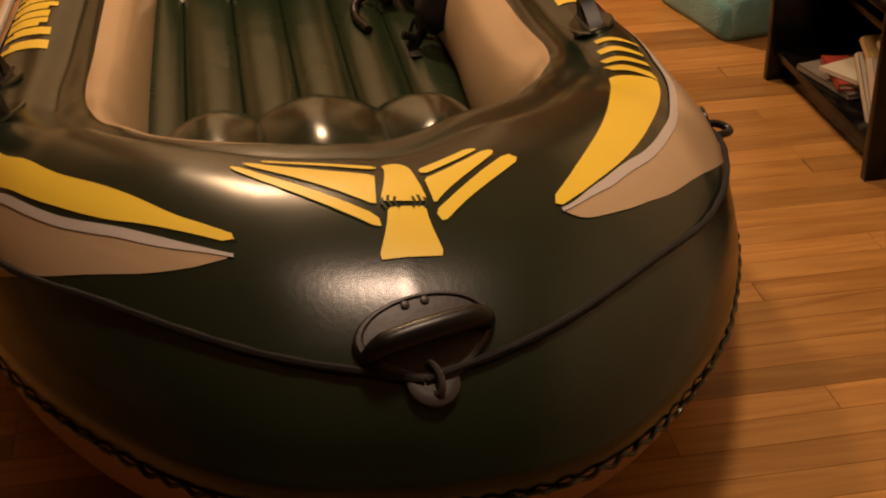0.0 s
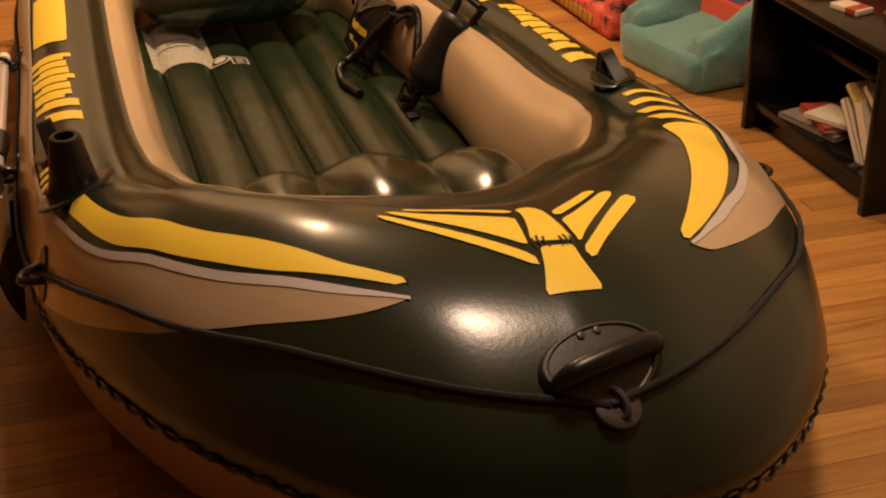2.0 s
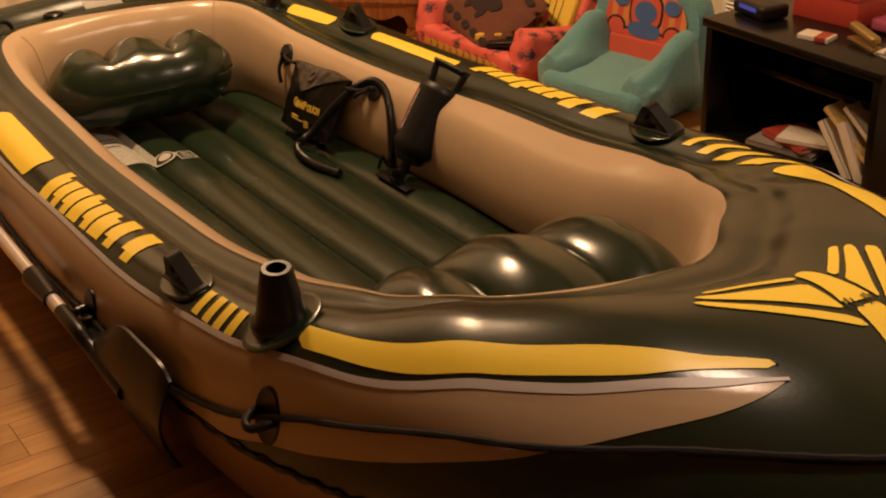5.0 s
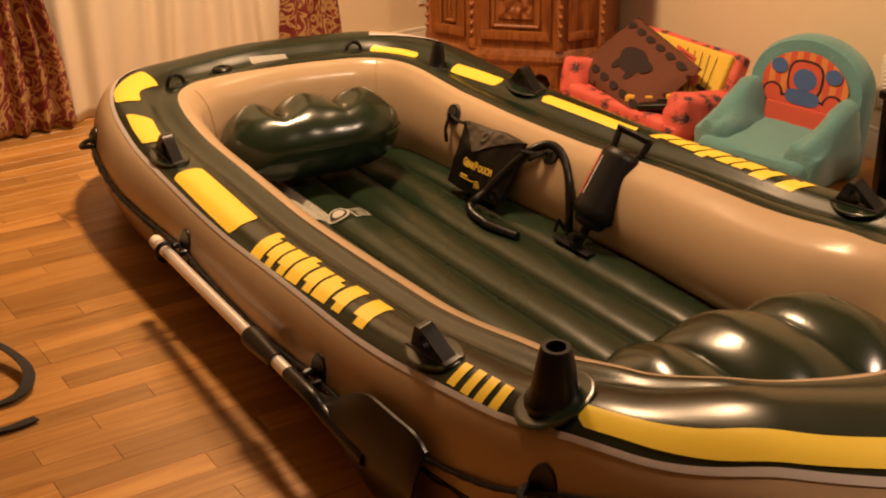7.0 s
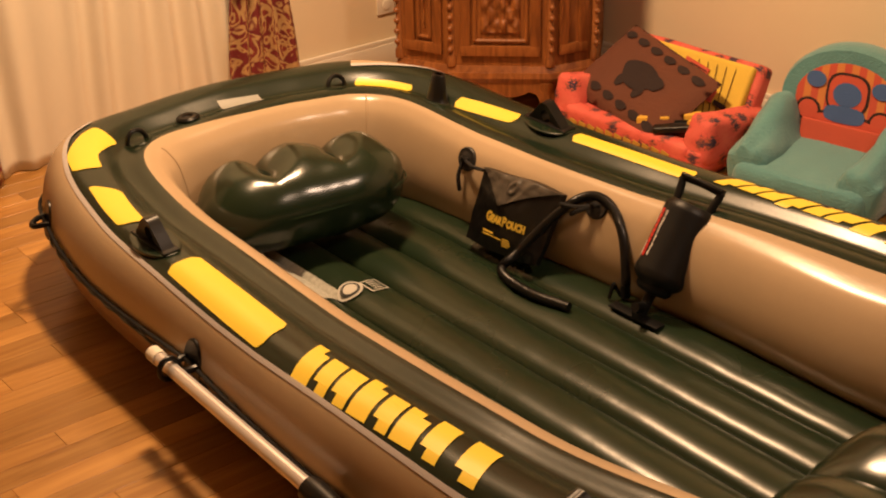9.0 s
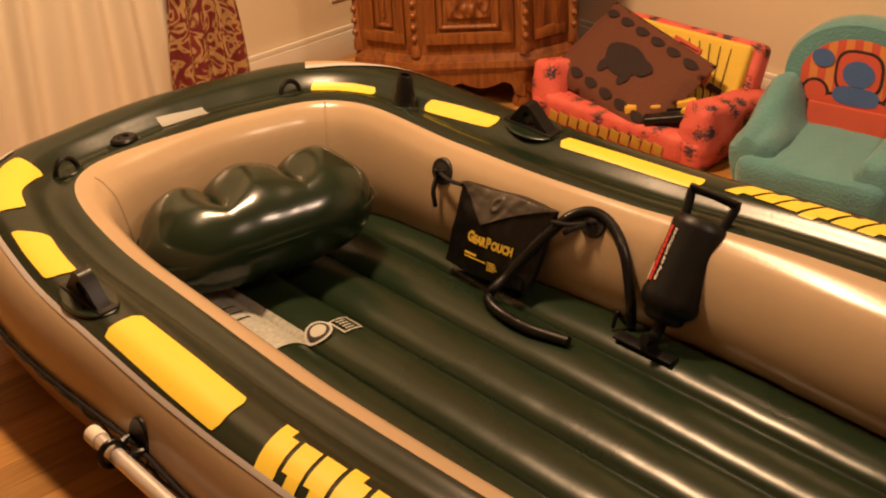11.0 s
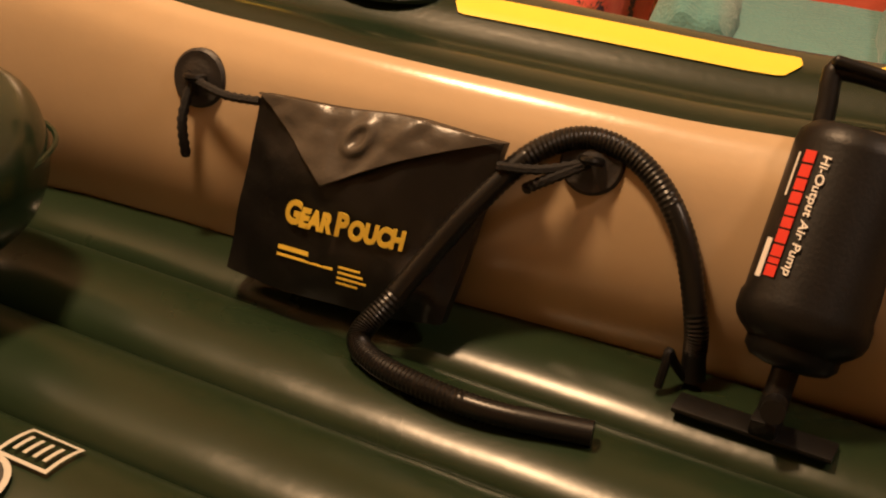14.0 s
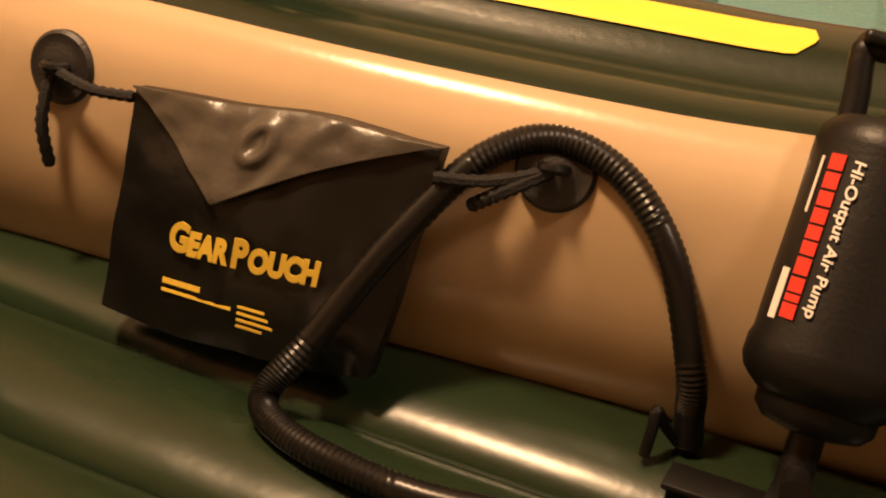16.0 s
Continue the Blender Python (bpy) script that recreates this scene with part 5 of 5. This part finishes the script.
for k in range(3):
    m, l = face_frame(FOOT[k], FOOT[k + 1])
    # apron with a scalloped lower edge
    rows = [[], []]
    for i in range(25):
        f = i / 24
        low = 0.082 - 0.020 * abs(math.sin(f * math.pi * 2.5)) - (0.028 if f < 0.10 or f > 0.90 else 0)
        rows[0].append(low)
    bm = bmesh.new()
    r = [[m @ Vector((l * i / 24, y, z)) for i in range(25)] for y, z in ((-0.010, 0.112), (0.010, 0.112))]
    r2 = [[m @ Vector((l * i / 24, y, rows[0][i])) for i in range(25)] for y in (0.010, -0.010)]
    grid([r[0], r[1], r2[0], r2[1]], closed_u=True, bm=bm)
    bmesh.ops.recalc_face_normals(bm, faces=bm.faces[:])
    part("apron", bm, OAK, cab, "carved apron")
    # door or side panel: frame, moulding, carved field
    z0, z1 = 0.20, 1.55
    w0, w1 = (0.03, l - 0.03)
    for x0, x1, a0, a1, t in ((w0, w0 + 0.032, z0, z1, 0.012), (w1 - 0.032, w1, z0, z1, 0.012), (w0, w1, z0, z0 + 0.034, 0.0125), (w0, w1, 0.70, 0.735, 0.0125), (w0, w1, z1 - 0.034, z1, 0.0125)):
        part("panel_rail", box((x1 - x0, t, a1 - a0), m @ pose((x0 + x1) / 2, -t / 2, (a0 + a1) / 2), 0.003), OAK, cab)
    for a0, a1 in ((z0 + 0.05, 0.685), (0.75, z1 - 0.05)):
        x0, x1 = w0 + 0.046, w1 - 0.046
        if x1 - x0 < 0.03:
            continue
        bm = bmesh.new()
        for (p, q) in (((x0, a0), (x1, a0)), ((x1, a0), (x1, a1)), ((x1, a1), (x0, a1)), ((x0, a1), (x0, a0))):
            tube([m @ Vector((p[0], -0.004, p[1])), m @ Vector((q[0], -0.004, q[1]))], 0.0065, 8, bm=bm)
        part("panel_moulding", bm, OAK, cab)
        nx, nzv = 26, 60
        rr = []
        for i in range(nx + 1):
            row = []
            for j in range(nzv + 1):
                x, z = x0 + 0.018 + (x1 - x0 - 0.036) * i / nx, a0 + 0.022 + (a1 - a0 - 0.044) * j / nzv
                h = 0.004 + 0.010 * abs(noise.noise(Vector((x * 45 + k * 7, z * 45, 1)))) + 0.006 * math.sin(abs(x - (x0 + x1) / 2) * 160) * math.sin(z * 90)
                if i in (0, nx) or j in (0, nzv):
                    h = 0
                row.append(m @ Vector((x, -h - 0.001, z)))
            rr.append(row)
        bm = grid(rr)
        bmesh.ops.recalc_face_normals(bm, faces=bm.faces[:])
        part("carved_panel", bm, OAK, cab, "relief carved panel")
BEAD = bpy.data.meshes.new("bead")
bm = bmesh.new()
bmesh.ops.create_icosphere(bm, subdivisions=2, radius=0.010)
bm.to_mesh(BEAD)
bm.free()
BEAD.materials.append(OAK)
for k, p in enumerate(FOOT):
    c = Vector((1.25, 3.5))
    d = (p - c).normalized()
    m = Matrix.Translation((p.x - d.x * 0.02, p.y - d.y * 0.02, 0)) @ pose(0, 0, 0, 0, 0, math.degrees(math.atan2(d.y, d.x)))
    part("foot", lathe([(0.030, 0.0), (0.033, 0.012), (0.026, 0.030), (0.024, 0.055), (0.034, 0.09), (0.036, 0.112)], 12, m), OAK, cab, "carved wooden foot")
    part("pilaster", lathe([(0.016, 0.166), (0.016, 0.19), (0.011, 0.20), (0.011, 1.70), (0.016, 1.71), (0.016, 1.75)], 14, Matrix.Translation((p.x, p.y, 0))), OAK, cab)
    for j in range(24):
        bead = new("bead", BEAD)
        bead.matrix_world = Matrix.Translation((p.x + d.x * 0.010, p.y + d.y * 0.010, 0.22 + 0.035 * j))
        bead.parent = cab
kn, l = face_frame(FOOT[1], FOOT[2])
part("door_knob", lathe([(0.004, 0), (0.005, 0.012), (0.011, 0.018), (0.009, 0.026), (0.003, 0.029)], 14, kn @ pose(0.045, -0.012, 0.47, 90, 0, 0)), BRASS, cab, "small round door knob")

# ---------------------------------------------------------------- curtains
SHEER = mat("sheer_curtain", (0.74, 0.66, 0.52), 0.9, 0.04, 6, 0.2, 300)


def damask():
    m = bpy.data.materials.new("damask_curtain")
    m.use_nodes = True
    nt = m.node_tree
    b = nt.nodes["Principled BSDF"]
    b.inputs["Roughness"].default_value = 0.7
    tc = nt.nodes.new("ShaderNodeTexCoord")
    nz = nt.nodes.new("ShaderNodeTexNoise")
    nz.inputs["Scale"].default_value, nz.inputs["Detail"].default_value, nz.inputs["Distortion"].default_value = 13, 1.5, 2.2
    cr = nt.nodes.new("ShaderNodeValToRGB")
    cr.color_ramp.interpolation = "LINEAR"
    cr.color_ramp.elements[0].position, cr.color_ramp.elements[0].color = 0.44, (0.16, 0.018, 0.020, 1)
    cr.color_ramp.elements[1].position, cr.color_ramp.elements[1].color = 0.50, (0.46, 0.30, 0.13, 1)
    e = cr.color_ramp.elements.new(0.58)
    e.color = (0.42, 0.25, 0.10, 1)
    e = cr.color_ramp.elements.new(0.61)
    e.color = (0.20, 0.03, 0.025, 1)
    nt.links.new(tc.outputs["UV"], nz.inputs["Vector"])
    nt.links.new(nz.outputs[0], cr.inputs[0])
    nt.links.new(cr.outputs[0], b.inputs["Base Color"])
    return m


DAM = damask()


def curtain(name, label, x0, x1, z0, z1, folds, depth, material, narrow=None, y=3.775, seed=0.0):
    """A hanging cloth; narrow(z) gives the share of the width and the shift at a height."""
    me_rows = []
    nx, nzv = max(60, folds * 14), 60
    for i in range(nx + 1):
        f = i / nx
        row = []
        for j in range(nzv + 1):
            z = z0 + (z1 - z0) * j / nzv
            w, sh = narrow(z) if narrow else (1, 0)
            x = (x0 + x1) / 2 + (f - 0.5) * (x1 - x0) * w + sh + 0.008 * noise.noise(Vector((f * 6, z * 2, seed)))
            ph = 2 * math.pi * folds * (f + 0.05 * noise.noise(Vector((f * 5, z * 0.3, seed + 20)))) + 2.6 * noise.noise(Vector((f * 3.0, z * 0.7, seed + 3)))
            d = depth * (0.60 + 1.1 * noise.noise(Vector((f * 4, z * 0.5, seed + 9)))) * math.sin(ph)
            row.append(Vector((x, y + d, z)))
        me_rows.append(row)
    bm = grid(me_rows)
    uv = bm.loops.layers.uv.new()
    bm.verts.index_update()
    for fc in bm.faces:
        for lp in fc.loops:
            i, j = divmod(lp.vert.index, nzv + 1)
            lp[uv].uv = (i / nx * (x1 - x0) * 1.7, j / nzv * (z1 - z0))
    ob = thing(name, label, "curtain", pose(0, 0, 0))
    c = part("cloth", bm, material, ob)
    so = c.modifiers.new("thick", "SOLIDIFY")
    so.thickness = 0.004
    return ob


curtain("sheer_curtain", "off-white floor-length sheer curtain with soft folds", -0.62, 0.47, 0.004, 2.2, 11, 0.022, SHEER, y=3.80, seed=1)


def tie(z):
    k = math.exp(-((z - 0.66) / 0.33) ** 2)
    return 1 - 0.45 * k, 0


left = curtain("damask_curtain", "red and gold patterned curtain tied back over the sheer", -0.86, -0.45, 0.012, 2.2, 5, 0.030, DAM, tie, 3.745, 4)
right = curtain("damask_curtain", "red and gold patterned curtain tied back over the sheer", 0.33, 0.595, 0.012, 2.2, 4, 0.026, DAM, tie, 3.745, 8)
TASS = mat("purple_tassel", (0.06, 0.012, 0.025), 0.8, 0.2, 40, 0.4, 300)
for ob, x in ((left, -0.475), (right, 0.365)):
    part("tie_band", tube(spline([(x - 0.06, 3.75, 0.66), (x, 3.70, 0.63), (x + 0.05, 3.75, 0.68)], 8), 0.022, 12), TASS, ob, "dark purple tie band")
    part("tassel", lathe([(0.012, 0.10), (0.022, 0.085), (0.016, 0.07), (0.030, 0.0), (0.03, -0.02)], 18, pose(x + 0.01, 3.695, 0.47 + 0.07)), TASS, ob, "dark purple tassel")

# ---------------------------------------------------------------- trim and fittings
def base_run(name, x0, x1, y0, y1, label):
    bm = box((abs(x1 - x0) or 0.016, abs(y1 - y0) or 0.016, 0.085), pose((x0 + x1) / 2, (y0 + y1) / 2, 0.0425), 0.003)
    add_box(bm, (abs(x1 - x0) or 0.011, abs(y1 - y0) or 0.011, 0.018), pose((x0 + x1) / 2, (y0 + y1) / 2, 0.094), 0.004)
    return tagged(mesh_ob(name, bm, WHITE), label, "baseboard", kind="structure")


base_run("baseboard", WX0, WX1 - 0.02, WY1 - 0.009, WY1 - 0.009, "cream painted wooden baseboard with a moulded top")
base_run("baseboard", WX1 - 0.009, WX1 - 0.009, WY0, WY1, "cream painted wooden baseboard with a moulded top")
outlet = thing("wall_outlet", "white plastic outlet plate on the cream wall", "outlet", pose(1.035, WY1 - 0.004, 0.25))
part("plate", box((0.075, 0.006, 0.115), pose(0, 0, 0), 0.003), WHITE, outlet)
for z in (-0.025, 0.025):
    part("socket", lathe([(0.016, 0), (0.016, 0.003), (0.012, 0.0035)], 16, pose(0, -0.003, z, 90, 0, 0)), WHITE, outlet)
vent = thing("wall_vent", "white painted slatted wall vent above the baseboard", "vent", pose(WX1 - 0.006, 1.80, 0.25, 0, 0, -90))
part("frame", box((0.50, 0.010, 0.17), pose(0, 0.004, 0), 0.003), WHITE, vent)
for k in range(11):
    part("slat", box((0.46, 0.010, 0.004), pose(0, -0.004, -0.066 + 0.0132 * k, 32, 0, 0)), WHITE, vent, smooth=False)

# ---------------------------------------------------------------- plank floor
WOOD = bpy.data.materials.new("oak_strip")
WOOD.use_nodes = True
nt = WOOD.node_tree
pb = nt.nodes["Principled BSDF"]
pb.inputs["Specular IOR Level"].default_value = 0.5
tc = nt.nodes.new("ShaderNodeTexCoord")
oi = nt.nodes.new("ShaderNodeObjectInfo")
ge = nt.nodes.new("ShaderNodeNewGeometry")
rnd = nt.nodes.new("ShaderNodeMath")
rnd.operation = "ADD"
nt.links.new(oi.outputs["Random"], rnd.inputs[0])
nt.links.new(ge.outputs["Random Per Island"], rnd.inputs[1])
fr = nt.nodes.new("ShaderNodeMath")
fr.operation = "FRACT"
nt.links.new(rnd.outputs[0], fr.inputs[0])
off = nt.nodes.new("ShaderNodeVectorMath")
off.operation = "MULTIPLY_ADD"
off.inputs[1].default_value = (17, 31, 7)
comb = nt.nodes.new("ShaderNodeCombineXYZ")
for k in range(3):
    nt.links.new(fr.outputs[0], comb.inputs[k])
nt.links.new(comb.outputs[0], off.inputs[0])
nt.links.new(ge.outputs["Position"], off.inputs[2])
mp = nt.nodes.new("ShaderNodeMapping")
mp.inputs["Scale"].default_value = (1.5, 17, 8)
nt.links.new(off.outputs[0], mp.inputs[0])
nz = nt.nodes.new("ShaderNodeTexNoise")
nz.inputs["Scale"].default_value, nz.inputs["Detail"].default_value, nz.inputs["Distortion"].default_value = 1.6, 7, 1.6
nt.links.new(mp.outputs[0], nz.inputs["Vector"])
cr = nt.nodes.new("ShaderNodeValToRGB")
cr.color_ramp.elements[0].position, cr.color_ramp.elements[0].color = 0.28, (0.33, 0.148, 0.036, 1)
cr.color_ramp.elements[1].position, cr.color_ramp.elements[1].color = 0.66, (0.50, 0.262, 0.074, 1)
nt.links.new(nz.outputs[0], cr.inputs[0])
hsv = nt.nodes.new("ShaderNodeHueSaturation")
mr = nt.nodes.new("ShaderNodeMapRange")
mr.inputs[3].default_value, mr.inputs[4].default_value = 0.66, 1.20
nt.links.new(fr.outputs[0], mr.inputs[0])
nt.links.new(mr.outputs[0], hsv.inputs["Value"])
nt.links.new(cr.outputs[0], hsv.inputs["Color"])
nt.links.new(hsv.outputs[0], pb.inputs["Base Color"])
mr2 = nt.nodes.new("ShaderNodeMapRange")
mr2.inputs[3].default_value, mr2.inputs[4].default_value = 0.24, 0.42
nt.links.new(nz.outputs[0], mr2.inputs[0])
nt.links.new(mr2.outputs[0], pb.inputs["Roughness"])
bp = nt.nodes.new("ShaderNodeBump")
bp.inputs["Strength"].default_value, bp.inputs["Distance"].default_value = 0.12, 0.002
nt.links.new(nz.outputs[0], bp.inputs["Height"])
nt.links.new(bp.outputs[0], pb.inputs["Normal"])
JOINT = mat("joint_dark", (0.06, 0.025, 0.008), 0.8)

floor = tagged(mesh_ob("floor", box((WX1 - WX0 + 2 * T, WY1 - WY0 + 2 * T, 0.08), pose((WX0 + WX1) / 2, (WY0 + WY1) / 2, -0.046)), JOINT, smooth=False), "orange brown hardwood strip floor", "floor", kind="structure")
PW = 0.068
rng = random.Random(5)
plank_mesh = {}


def plank_data(l):
    key = round(l, 2)
    if key not in plank_mesh:
        bm = bmesh.new()
        g, t, c = 0.0004, 0.006, 0.0005
        rows = [[(-key / 2 + g, -PW / 2 + g), (key / 2 - g, -PW / 2 + g), (key / 2 - g, PW / 2 - g), (-key / 2 + g, PW / 2 - g)]]
        inn = [(x - math.copysign(c, x), y - math.copysign(c, y)) for x, y in rows[0]]
        grid([[Vector((x, y, -t)) for x, y in rows[0]], [Vector((x, y, -c)) for x, y in rows[0]], [Vector((x, y, 0)) for x, y in inn]], closed_v=True, bm=bm)
        bm.verts.ensure_lookup_table()
        bm.faces.new([bm.verts[8 + k] for k in range(4)])
        bmesh.ops.recalc_face_normals(bm, faces=bm.faces[:])
        me = bpy.data.meshes.new("plank")
        bm.to_mesh(me)
        bm.free()
        me.materials.append(WOOD)
        plank_mesh[key] = me
    return plank_mesh[key]


far_v, far_f = [], []
count = 0
y = WY0
while y < WY1 - PW * 0.5:
    x = WX0
    while x < WX1 - 0.02:
        l = min(rng.choice((0.3, 0.45, 0.6, 0.75, 0.9)), WX1 - x)
        cx, cy = x + l / 2, y + PW / 2
        near = (-1.75 < cx and 0.55 < cy and abs(cx) > 0.45 or 0.45 < cx and -0.2 < cy) and count < 300
        if near:
            ob = new("plank", plank_data(l))
            ob.location = (cx, cy, 0)
            ob.parent = floor
            count += 1
        else:
            me = plank_data(l)
            base = len(far_v)
            far_v.extend([(v.co.x + cx, v.co.y + cy, v.co.z) for v in me.vertices])
            far_f.extend([[base + i for i in p.vertices] for p in me.polygons])
        x += l
    y += PW
me = bpy.data.meshes.new("far_planks")
me.from_pydata(far_v, [], far_f)
me.materials.append(WOOD)
rest = tagged(new("far_planks", me), "the rest of the hardwood strips", kind="stuff")
rest.parent = floor
